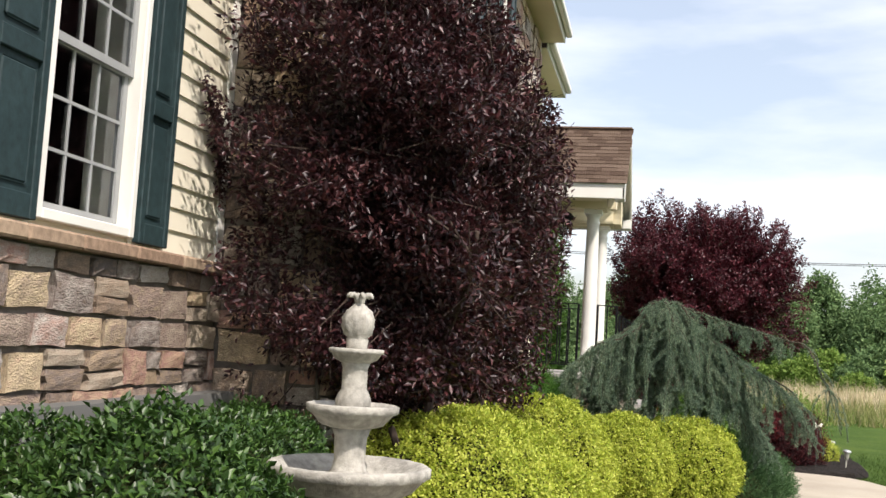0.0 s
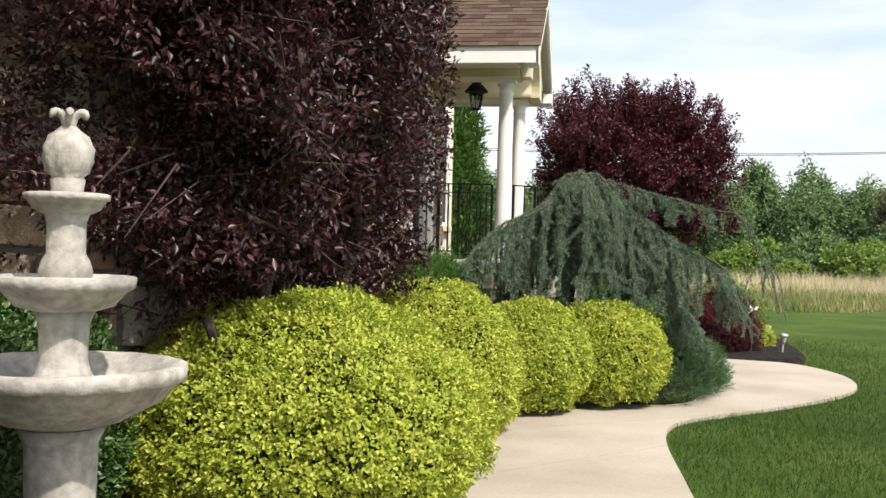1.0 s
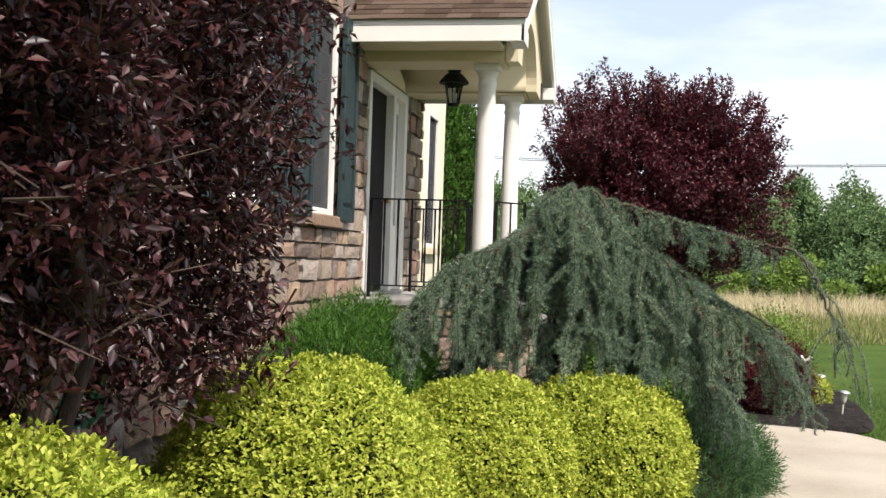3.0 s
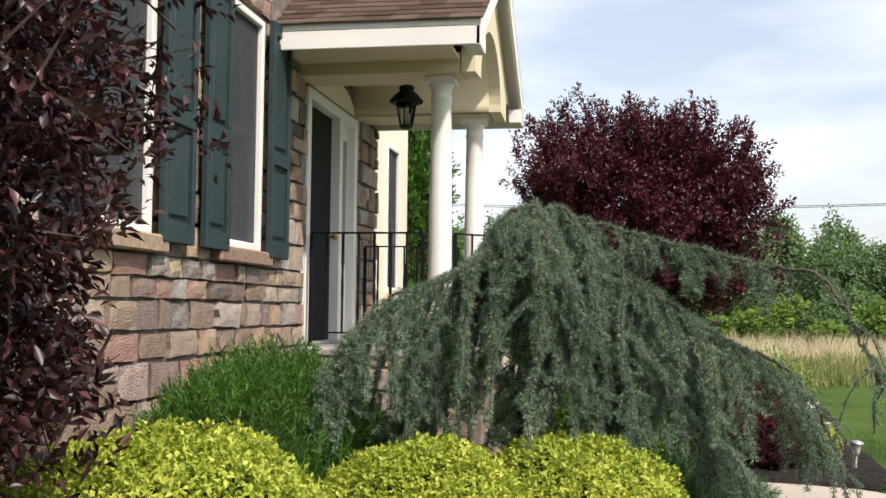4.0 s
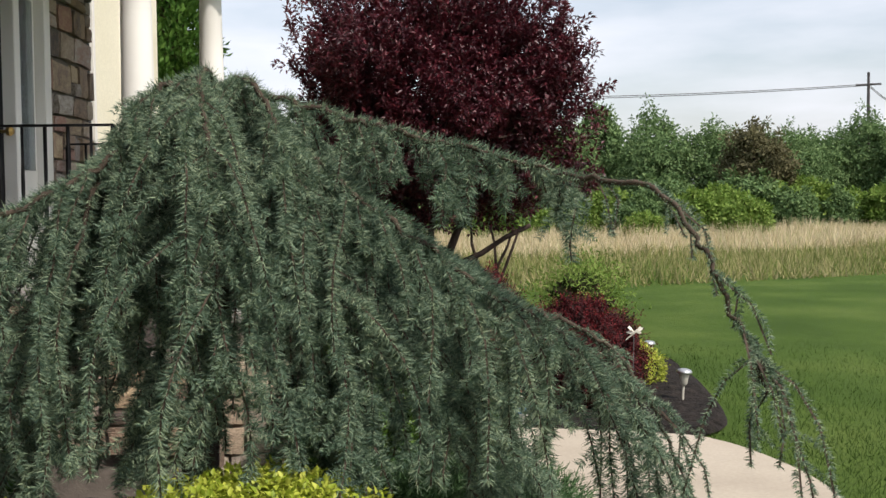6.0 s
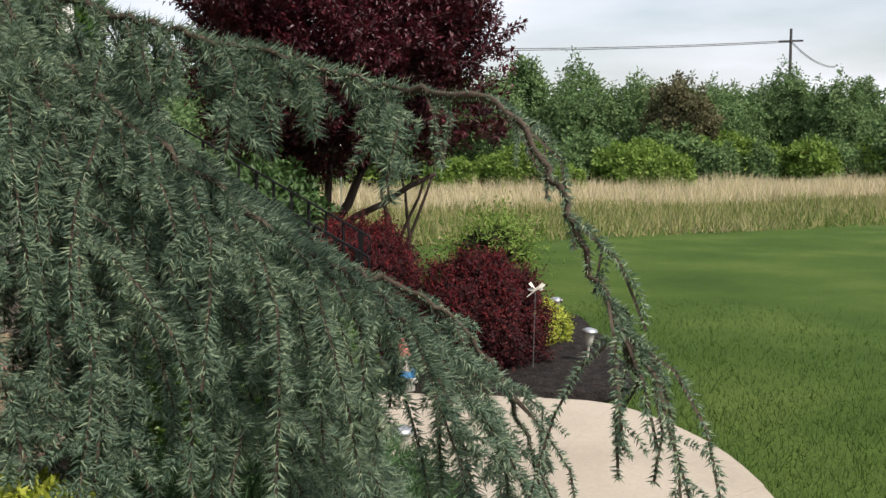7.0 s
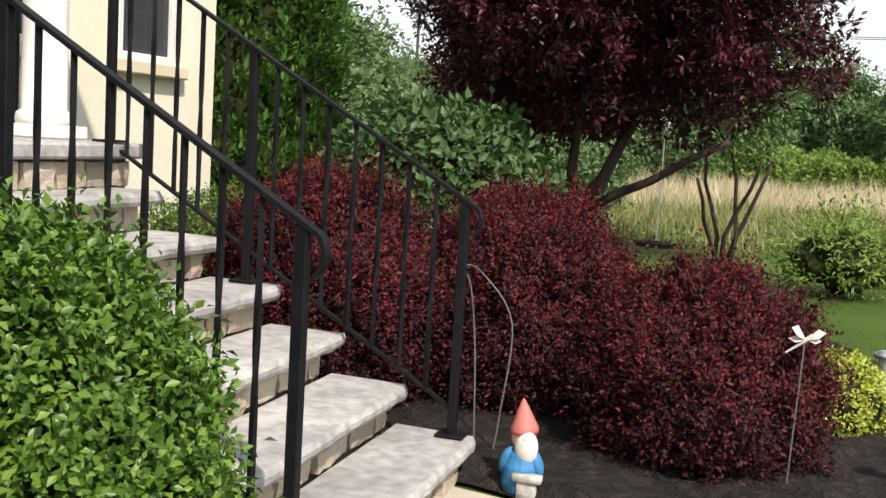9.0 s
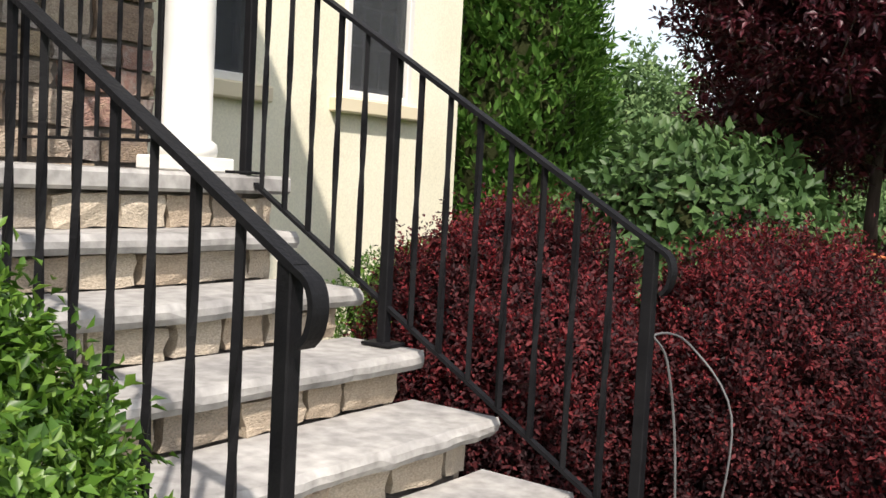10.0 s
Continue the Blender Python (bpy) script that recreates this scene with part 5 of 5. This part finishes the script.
def far_tree(kind, label, m, h, r, seed, low=0.1):
    """A woodland tree of many leaf clumps, built once."""
    ob = thing(kind, (0, 0, -300), label, "tree", "woodland trees")
    n = 420
    d = unit(rng.normal(size=(n, 3)))
    k = 1 + 0.3 * bumps(d, 2.0, seed) + 0.22 * bumps(d, 5.0, seed + 2)
    rr = k * rng.uniform(0.6, 1.0, n)
    c = np.array([0, 0, h * (0.5 + low / 2)])
    cen = c + d * np.array([r, r, h * (0.5 - low / 2)]) * rr[:, None]
    P, D, N = [], [], []
    for j in range(22):
        tw = unit(rng.normal(size=(n, 3)))
        P.append(cen + tw * 0.42 * rng.random((n, 1)) * r / 2.2)
        D.append(tw)
        N.append(unit(d + np.array([0, 0, 0.6]) + 0.6 * rng.normal(size=(n, 3))))
    s = rng.uniform(0.16, 0.34, 22 * n)
    leaves("crown", np.concatenate(P), np.concatenate(D), np.concatenate(N), s, s * 0.6, m, ob)
    bm = bmesh.new()
    tube(bm, [(0, 0, -0.1), (0.05, 0, h * 0.35), (0, 0.08, h * 0.8)], [0.16, 0.11, 0.03], 7)
    for a in range(5):
        tube(bm, [(0.03, 0, h * (0.3 + 0.09 * a)), (r * 0.6 * math.cos(2.4 * a), r * 0.6 * math.sin(2.4 * a), h * (0.45 + 0.09 * a))], [0.06, 0.015], 5)
    part("trunk", bm, M["bark"], ob)
    return ob


kinds = [far_tree("woodland_tree", "green broadleaf tree at the edge of the woods", M["far"], 7.0, 2.6, 1.0, 0.0),
         far_tree("woodland_tree", "green broadleaf tree at the edge of the woods", M["far"], 8.0, 2.3, 2.0, 0.05),
         far_tree("woodland_tree", "slim dark green tree at the edge of the woods", M["far"], 8.5, 1.6, 5.0, 0.05),
         far_tree("woodland_tree", "rounded brownish tree at the edge of the woods", M["far_brown"], 6.8, 2.5, 3.0, 0.05)]
bushes = [far_tree("field_bush", "bright green bush at the edge of the field", M["scrub"], 2.4, 1.5, 4.0, -0.1),
          far_tree("field_bush", "green bush at the edge of the field", M["far"], 3.0, 1.8, 6.0, -0.1)]
q = random.Random(21)


def plant(ob, x, y, s, turn):
    t = copy_thing(ob, pose(x, y, -0.03, 0, 0, turn))
    t.scale = (s, s, s * q.uniform(0.9, 1.1))
    return t


for k in range(46):
    x = -26 + 1.9 * k + q.uniform(-0.8, 0.8)
    y = 54 + 0.25 * max(x, 0) + q.uniform(-2.5, 3.5)
    plant(kinds[q.choice([0, 0, 1, 1, 2])], x, y, q.uniform(0.6, 0.92), q.uniform(0, 360))
for k in range(34):
    x = -30 + 2.7 * k + q.uniform(-0.8, 0.8)
    plant(kinds[q.choice([0, 1, 1])], x, 62 + 0.25 * max(x, 0) + q.uniform(-2, 4), q.uniform(0.78, 1.02), q.uniform(0, 360))
plant(kinds[3], 17.9, 53, 0.9, 20)
for k in range(52):
    x = -24 + 1.5 * k + q.uniform(-0.6, 0.6)
    plant(bushes[q.choice([0, 0, 1])], x, 46 + 0.25 * max(x, 0) + q.uniform(-3, 3), q.uniform(0.6, 1.15), q.uniform(0, 360))
for x, y, s in ((12.5, 36, 0.7), (7.5, 33, 0.5), (2.5, 38, 0.6)):
    plant(bushes[0], x, y, s, q.uniform(0, 360))
# nearer trees past the house
for x, y, s, k in ((-8.5, 17, 0.5, 1), (-6.2, 21, 0.55, 0), (-10.5, 23, 0.62, 1), (-4.0, 26, 0.5, 0), (-13, 19, 0.6, 0), (-8, 30, 0.72, 1), (-2.2, 31, 0.55, 0), (-15, 27, 0.8, 0)):
    plant(kinds[k], x, y, s, q.uniform(0, 360))
for x, y, s in ((-6.5, 12.5, 0.7), (-4.5, 14.5, 0.65), (-3.0, 17.0, 0.6), (-8, 14, 0.8), (-2.5, 12.0, 0.5)):
    plant(bushes[1], x, y, s, q.uniform(0, 360))
for ob in kinds + bushes:
    for o in (*ob.children_recursive, ob):
        bpy.data.objects.remove(o)

# ---- power line ----
def power_pole(x, y, h, s=1.0):
    ob = thing("power_pole", (x, y, 0), "dark wooden power pole with a cross-arm", "pole", "power poles")
    part("mast", lathe([(0.17 * s, -0.1), (0.13 * s, h * 0.6), (0.1 * s, h)], 10), M["pole"], ob)
    part("cross_arm", boxbm(-0.06, 0.06, -0.9 * s, 0.9 * s, h - 1.0, h - 0.86), M["pole"], ob).rotation_euler = (0, 0, 1.2)
    part("insulator", lathe([(0.05, h - 0.86), (0.07, h - 0.75), (0.03, h - 0.66)], 8), M["wire"], ob)
    return ob


power_pole(31.9, 71, 11.3)
power_pole(45.6, 94, 8.6)
power_pole(-26, 71, 11.6)
for z0, z1, y in ((10.7, 10.4, 71), (10.55, 10.3, 71.05), (6.0, 5.8, 71.2), (5.7, 5.6, 71.2)):
    bm = bmesh.new()
    c = [(-26 + 57.9 * k / 14, y, z0 + (z1 - z0) * k / 14 - 0.9 * (1 - ((k - 7) / 7) ** 2)) for k in range(15)]
    tube(bm, c, 0.028, 4)
    tube(bm, [(31.9 + 13.7 * k / 6, y + 22.5 * k / 6, z1 - 0.5 * (1 - ((k - 3) / 3) ** 2)) for k in range(7)], 0.028, 4)
    tagged(part("power_line", bm, M["wire"]), "thin grey power line between poles", "cable", "power lines")

# ---- fountain ----
fountain = thing("fountain", (-2.53, -12.15, 0.275), "pale cast stone three-tier fountain with a pineapple top", "fountain")


def scallop(a, i):
    return 1 + 0.03 * abs(math.sin(8 * a)) if i >= 3 else 1


part("foot", lathe([(0.2, 0), (0.2, 0.06), (0.16, 0.08), (0.13, 0.11), (0.1, 0.32), (0.105, 0.55), (0.13, 0.6)], 24), M["cast"], fountain, smooth=True)
part("basin", lathe([(0.11, 0.6), (0.18, 0.62), (0.29, 0.68), (0.33, 0.735), (0.35, 0.74), (0.352, 0.78), (0.337, 0.788), (0.315, 0.78), (0.24, 0.72), (0.09, 0.68)], 64, scallop), M["cast"], fountain, smooth=True)
part("stem", lathe([(0.085, 0.67), (0.09, 0.7), (0.092, 0.74), (0.078, 0.76), (0.068, 0.8), (0.072, 0.9), (0.092, 0.95)], 24, lambda a, i: 1 + (0.05 * abs(math.sin(6 * a)) if i < 3 else 0)), M["cast"], fountain, smooth=True)
part("middle_bowl", lathe([(0.09, 0.94), (0.14, 0.955), (0.18, 1.0), (0.197, 1.01), (0.2, 1.04), (0.188, 1.045), (0.175, 1.03), (0.06, 1.0)], 56, scallop), M["cast"], fountain, smooth=True)
part("upper_stem", lathe([(0.07, 0.99), (0.075, 1.06), (0.066, 1.09), (0.056, 1.11), (0.056, 1.2), (0.068, 1.235)], 24, lambda a, i: 1 + (0.05 * abs(math.sin(6 * a)) if i < 3 else 0)), M["cast"], fountain, smooth=True)
part("top_bowl", lathe([(0.065, 1.225), (0.095, 1.24), (0.112, 1.265), (0.119, 1.268), (0.12, 1.285), (0.11, 1.288), (0.05, 1.27)], 48, scallop), M["cast"], fountain, smooth=True)
part("finial", lathe([(0.05, 1.265), (0.046, 1.3), (0.05, 1.325), (0.045, 1.335), (0.06, 1.35), (0.07, 1.385), (0.07, 1.42), (0.055, 1.455), (0.03, 1.475), (0.022, 1.485)], 36, lambda a, i: 1 + (0.09 * math.sin(9 * a + i * 1.6) if 3 < i < 9 else 0)), M["cast"], fountain, smooth=True)
bm = bmesh.new()
for k in range(6):
    a = k * math.pi / 3
    tube(bm, smooth_line([(0.008 * math.cos(a), 0.008 * math.sin(a), 1.478), (0.02 * math.cos(a), 0.02 * math.sin(a), 1.515), (0.045 * math.cos(a), 0.045 * math.sin(a), 1.525), (0.06 * math.cos(a), 0.06 * math.sin(a), 1.51)], 3), [0.012] * 8 + [0.009, 0.004], 6)
part("leaf_crown", bm, M["cast"], fountain, smooth=True)

# ---- path lights ----
def path_light(x, y, tilt=0.0, steel=False):
    ob = thing("path_light", (x, y, 0), "small solar path light on a stake" if not steel else "silver solar path light on a stake", "garden light", "path lights")
    ob.rotation_euler = (0.0, tilt, 0.0)
    part("stake", lathe([(0.004, -0.05), (0.01, 0.05), (0.01, 0.17)], 8), M["plastic"], ob)
    part("shade", lathe([(0.016, 0.165), (0.03, 0.18), (0.042, 0.26), (0.042, 0.275)], 16), M["plastic"], ob, smooth=True)
    part("cap", lathe([(0.066, 0.272), (0.07, 0.28), (0.06, 0.3), (0.03, 0.312), (0.004, 0.316)], 20), M["steel"], ob, "steel cap", True)
    return ob


path_light(1.7, 0.7, 0.06)
path_light(1.77, 2.5, -0.03)
path_light(0.13, -2.22, 0.0, True)
path_light(-0.18, -3.62, 0.0)

# ---- garden gnome: a plain statue ----
bm = lathe([(0.075, 0.0), (0.082, 0.03), (0.078, 0.1), (0.06, 0.155), (0.045, 0.17)], 18)
n_body = len(bm.faces)


def add_part(src, slot, m):
    src.verts.ensure_lookup_table()
    vm = {v: bm.verts.new(m @ v.co) for v in src.verts}
    for f in src.faces:
        nf = bm.faces.new([vm[v] for v in f.verts])
        nf.material_index = slot
        nf.smooth = True
    src.free()


def ball(rx, ry, rz):
    b = bmesh.new()
    bmesh.ops.create_icosphere(b, subdivisions=3, radius=1)
    for v in b.verts:
        v.co = Vector((v.co.x * rx, v.co.y * ry, v.co.z * rz))
    return b


add_part(ball(0.05, 0.05, 0.052), 1, pose(0.0, 0.0, 0.215))
add_part(ball(0.048, 0.035, 0.07), 2, pose(0.02, -0.035, 0.185))
add_part(ball(0.012, 0.014, 0.011), 1, pose(0.015, -0.052, 0.222))
add_part(lathe([(0.058, 0), (0.056, 0.02), (0.035, 0.07), (0.014, 0.12), (0.003, 0.14)], 18), 3, pose(0, 0.004, 0.238, 6, -4, 0))
add_part(ball(0.028, 0.03, 0.06), 0, pose(-0.06, -0.015, 0.12, 0, 20, 0))
add_part(ball(0.028, 0.03, 0.06), 0, pose(0.06, -0.015, 0.12, 0, -20, 0))
add_part(boxbm(-0.02, 0.1, -0.1, -0.05, 0.03, 0.06, bevel=0.004), 4, pose(0, 0, 0.03))
add_part(boxbm(0.0, 0.08, -0.09, -0.06, -0.06, 0.03, bevel=0.004), 4, pose(0, 0, 0.03))
g = part("garden_gnome", bm, [M["blue"], M["skin"], M["beard"], M["red"], M["cast"]], None)
tagged(g, "small painted garden gnome with faded red hat by the steps", "statue")
g.location, g.scale = (0.2, 0.0, 0.0), (1.0, 1.0, 1.0)

# ---- small things ----
sign = thing("yard_sign", (-3.3, -7.4, 0.07), "small green eight-sided yard sign on a stake", "sign")
bm = bmesh.new()
oct_pts = [(-0.05, 0.75), (0.05, 0.75), (0.12, 0.83), (0.12, 0.97), (0.05, 1.05), (-0.05, 1.05), (-0.12, 0.97), (-0.12, 0.83)]
f = bm.faces.new([bm.verts.new((x, 0, z)) for x, z in oct_pts])
r = bmesh.ops.extrude_face_region(bm, geom=[f])
for gm in r["geom"]:
    if isinstance(gm, bmesh.types.BMVert):
        gm.co.y += 0.006
bmesh.ops.recalc_face_normals(bm, faces=bm.faces[:])
part("panel", bm, M["signgreen"], sign)
for z, w, m in ((0.98, 0.07, "white"), (0.94, 0.08, "yellow"), (0.845, 0.085, "yellow"), (0.81, 0.06, "white")):
    part("printed_bar", boxbm(-w, w, -0.003, -0.0005, z - 0.011, z + 0.011), M[m], sign)
part("emblem", lathe([(0.03, 0), (0.03, 0.002)], 14), M["white"], sign).matrix_local = pose(0, -0.001, 0.89, 90, 0, 0)
part("stake", lathe([(0.008, -0.05), (0.008, 0.76)], 6), M["white"], sign)
sign.rotation_euler = (0, 0, radians(48))

orn = thing("garden_stake", (1.22, 0.46, -0.03), "thin metal stake with a pale dragonfly ornament", "ornament")
bm = bmesh.new()
tube(bm, [(0, 0, -0.05), (0.01, 0, 0.35), (0.02, 0.01, 0.68)], 0.004, 5)
part("rod", bm, M["wire"], orn)
bm = bmesh.new()
tube(bm, [(-0.05, 0, 0.63), (0.05, 0.01, 0.71)], [0.004, 0.011], 6)
part("body", bm, M["plastic"], orn)
for k, (dx, dz) in enumerate(((-0.06, 0.045), (-0.07, 0.0), (0.06, 0.0), (0.075, 0.035))):
    bm = bmesh.new()
    vs = [bm.verts.new(p) for p in ((0.025, 0.004, 0.69), (0.025 + dx * 0.6, 0.03, 0.7 + dz), (0.025 + dx, 0.01, 0.69 + dz), (0.025 + dx * 0.6, -0.02, 0.68 + dz * 0.6))]
    bm.faces.new(vs)
    w = part("wing", bm, M["plastic"], orn)
    w.modifiers.new("thick", "SOLIDIFY").thickness = 0.002
bm = bmesh.new()
tube(bm, smooth_line([(0.02, 0.22, 0.0), (0.0, 0.2, 0.5), (-0.02, 0.14, 0.78), (-0.05, 0.1, 0.86), (-0.02, 0.3, 0.82), (0.12, 0.35, 0.6), (0.1, 0.32, 0.2), (0.08, 0.3, 0.0)], 6), 0.004, 5)
tagged(part("wire_hoop", bm, M["wire"]), "thin bent grey wire beside the railing", "wire").location = (-0.1, 0.05, 0)
hook = thing("bird_feeder_pole", (-0.6, 11.6, 0), "white feeder pole on a dark base on the lawn", "pole")
part("rod", lathe([(0.012, 0), (0.012, 1.7)], 8), M["white"], hook)
part("base_ring", lathe([(0.32, -0.04), (0.3, 0.03), (0.05, 0.05)], 16), M["mulch"], hook)
part("feeder", lathe([(0.06, 1.62), (0.09, 1.66), (0.09, 1.82), (0.12, 1.84), (0.01, 1.92)], 12), M["white"], hook)
post = thing("white_post", (-7.4, 12.6, 0), "white box on a post among the bushes", "birdhouse")
part("mast", lathe([(0.04, -0.05), (0.04, 2.2)], 8), M["white"], post)
part("house", boxbm(-0.12, 0.12, -0.12, 0.12, 2.2, 2.5, bevel=0.01), M["white"], post)

# vine on the siding
vine = thing("climbing_vine", (XW + 0.02, -10.4, 2.75), "dry climbing vine on the cream siding", "vine")
bm = bmesh.new()
q = random.Random(3)
vp = []
for k in range(5):
    c = smooth_line([(0.02, 0.3, -0.3 + 0.06 * k), (0.03, 0.22 - 0.02 * k, -0.08 + 0.05 * k), (0.05, 0.1 - 0.03 * k, 0.12 + 0.05 * k), (0.06, -0.04 - 0.03 * k, 0.22 + 0.06 * k)], 6)
    tube(bm, c, 0.006, 4)
    vp += c
part("stem", bm, M["twig"], vine)
V = np.array([tuple(p) for p in vp])
V = np.repeat(V, 4, axis=0) + rng.normal(size=(4 * len(V), 3)) * np.array([0.015, 0.035, 0.035]) + np.array([0.02, 0, 0])
leaves("foliage", V, rng.normal(size=V.shape), np.tile([1.0, 0, 0.3], (len(V), 1)), 0.045, 0.025, M["plum"], vine)

# ---- grass on the near lawn ----
P = scatter(150000, -0.4, 5.5, -11.5, 4.5)
ra_y = np.array([p.y for p in ra])
ra_x = np.array([p.x for p in ra])
o = np.argsort(ra_y)
edge = np.interp(P[:, 1], ra_y[o], ra_x[o])
bed = np.interp(P[:, 1], [-0.6, -0.2, 0.38, 1.25, 2.45, 3.5, 4.6], [1.5, 1.85, 2.01, 2.11, 2.18, 2.0, 1.2])
P = P[P[:, 0] > np.maximum(edge, np.where(P[:, 1] > -0.6, bed, -9)) + 0.015]
fade = np.clip(1.15 - 0.16 * np.hypot(P[:, 0] - 0.6, 0.55 * (P[:, 1] + 5.5)), 0, 1) ** 1.5
P = P[rng.random(len(P)) < fade]
P = P[np.array([noise.noise((p[0] * 1.5, p[1] * 1.5, 0)) for p in P]) > -0.6]
D = unit(np.array([0, 0, 1.0]) + 0.45 * rng.normal(size=P.shape))
tagged(blades("lawn_grass", P, D, 0.06 * rng.uniform(0.6, 1.3, len(P)), 0.006, M["grass"]), "short mown grass blades", "grass", "", "stuff")

# ---- pieces of the walls, steps and roof ----
q = random.Random(17)
lay_stones(wall_main, XM, -6.8, 0.82, 0.6, 4.0, [(a - 0.1, b + 0.1, WZ0 - 0.11, WZ1) for a, b in WIN_MAIN] + [(DOOR[0], DOOR[1], 0.5, DOOR[3] + 0.28)], WALL_STONES, q, (0.13, 0.27), (0.14, 0.46))
lay_stones(wall_wing_base, XW, -14.2, -9.97, 0.6, 1.97, [], WALL_STONES, q, (0.13, 0.26), (0.16, 0.42))
lay_stones(wall_main, XM, -9.95, 0.82, 4.0, 6.85, [(a - 0.1, b + 0.1, UZ0 - 0.11, UZ1) for a, b in UP_WIN] + [(-2.86, 0.86, 3.83, 5.0)], WALL_STONES, q, (0.2, 0.36), (0.3, 0.7))
lay_stones(wall_main, XM, -9.95, -6.8, 0.55, 4.0, [], WALL_STONES, q, (0.24, 0.36), (0.3, 0.7))
for i in range(NS):
    xn, zt = -RUN * i, RISE * (i + 1)
    lay_stones(steps, xn - 0.11, SY0 + 0.05, SY1 - 0.03, RISE * i + 0.002, zt - 0.063, [], RISER_STONES, q, (0.2, 0.3), (0.12, 0.3), 0.055)
    turn = Matrix.Translation((0, SY1 - 0.06, 0)) @ pose(0, 0, 0, 0, 0, 90)
    lay_stones(steps, 0, -(xn - 0.11), -(xn - 0.11 - RUN), -0.02, zt - 0.063, [], RISER_STONES, q, (0.12, 0.2), (0.14, 0.3), 0.05, turn)
    turn = Matrix.Translation((0, SY0 + 0.06, 0)) @ pose(0, 0, 0, 0, 0, -90)
    lay_stones(steps, 0, xn - 0.11 - RUN, xn - 0.11, -0.02, zt - 0.063, [], RISER_STONES, q, (0.12, 0.2), (0.14, 0.3), 0.05, turn)
lay_stones(steps, -1.82, SY0 + 0.0, SY1 + 0.12, RISE * NS, PF - 0.072, [], RISER_STONES, q, (0.2, 0.3), (0.12, 0.3), 0.055)
turn = Matrix.Translation((0, -9.95, 0)) @ pose(0, 0, 0, 0, 0, -90)
lay_stones(wall_main_side, 0, XW + 0.03, XM - 0.01, 0.6, 4.6, [], WALL_STONES, q, (0.2, 0.34), (0.2, 0.42), 0.05, turn)
turn = Matrix.Translation((0, -2.14, 0)) @ pose(0, 0, 0, 0, 0, -90)
lay_stones(porch, 0, XM, -1.82, 0.3, PF - 0.072, [], WALL_STONES, q, (0.13, 0.26), (0.18, 0.42), 0.05, turn)
lay_stones(porch, -1.8, -2.14, SY0, 0.1, PF - 0.072, [], WALL_STONES, q, (0.13, 0.26), (0.18, 0.42), 0.05)

# shingles of the porch roof, both slopes
slope_len = math.hypot(RY - EY0, RZ - EZ)
ang = math.degrees(math.atan2(RZ - EZ, RY - EY0))
tab = bmesh.new()
box(tab, 0.002, 0.998, 0, 1, 0, 1)
sh_me = bpy.data.meshes.new("shingle")
tab.to_mesh(sh_me)
tab.free()
sh_me.materials.append(M["shingle"])
for side in (0, 1):
    frame_m = pose(XM, EY0, EZ, ang, 0, 0) if side == 0 else pose(XF, EY1, EZ, ang, 0, 180)
    width = XF - XM + 0.02
    v, row = -0.03, 0
    while v < slope_len - 0.02:
        u = -0.15 * (row % 2) - 0.06 * (row % 3)
        while u < width:
            w = q.uniform(0.16, 0.34)
            a, b = max(u, 0.0), min(u + w, width)
            if b - a > 0.02:
                st = new("shingle", sh_me)
                st.parent = roof
                st.matrix_local = frame_m @ pose(a, v, 0.012, -2.6, 0, 0) @ Matrix.Diagonal((b - a, min(0.2, slope_len - v), 0.008 + 0.005 * q.random(), 1))
            u += w
        v += 0.14
        row += 1
part("ridge_cap", boxbm(XM, XF + 0.01, RY - 0.1, RY + 0.1, RZ - 0.02, RZ + 0.025, bevel=0.02), M["shingle"], roof)
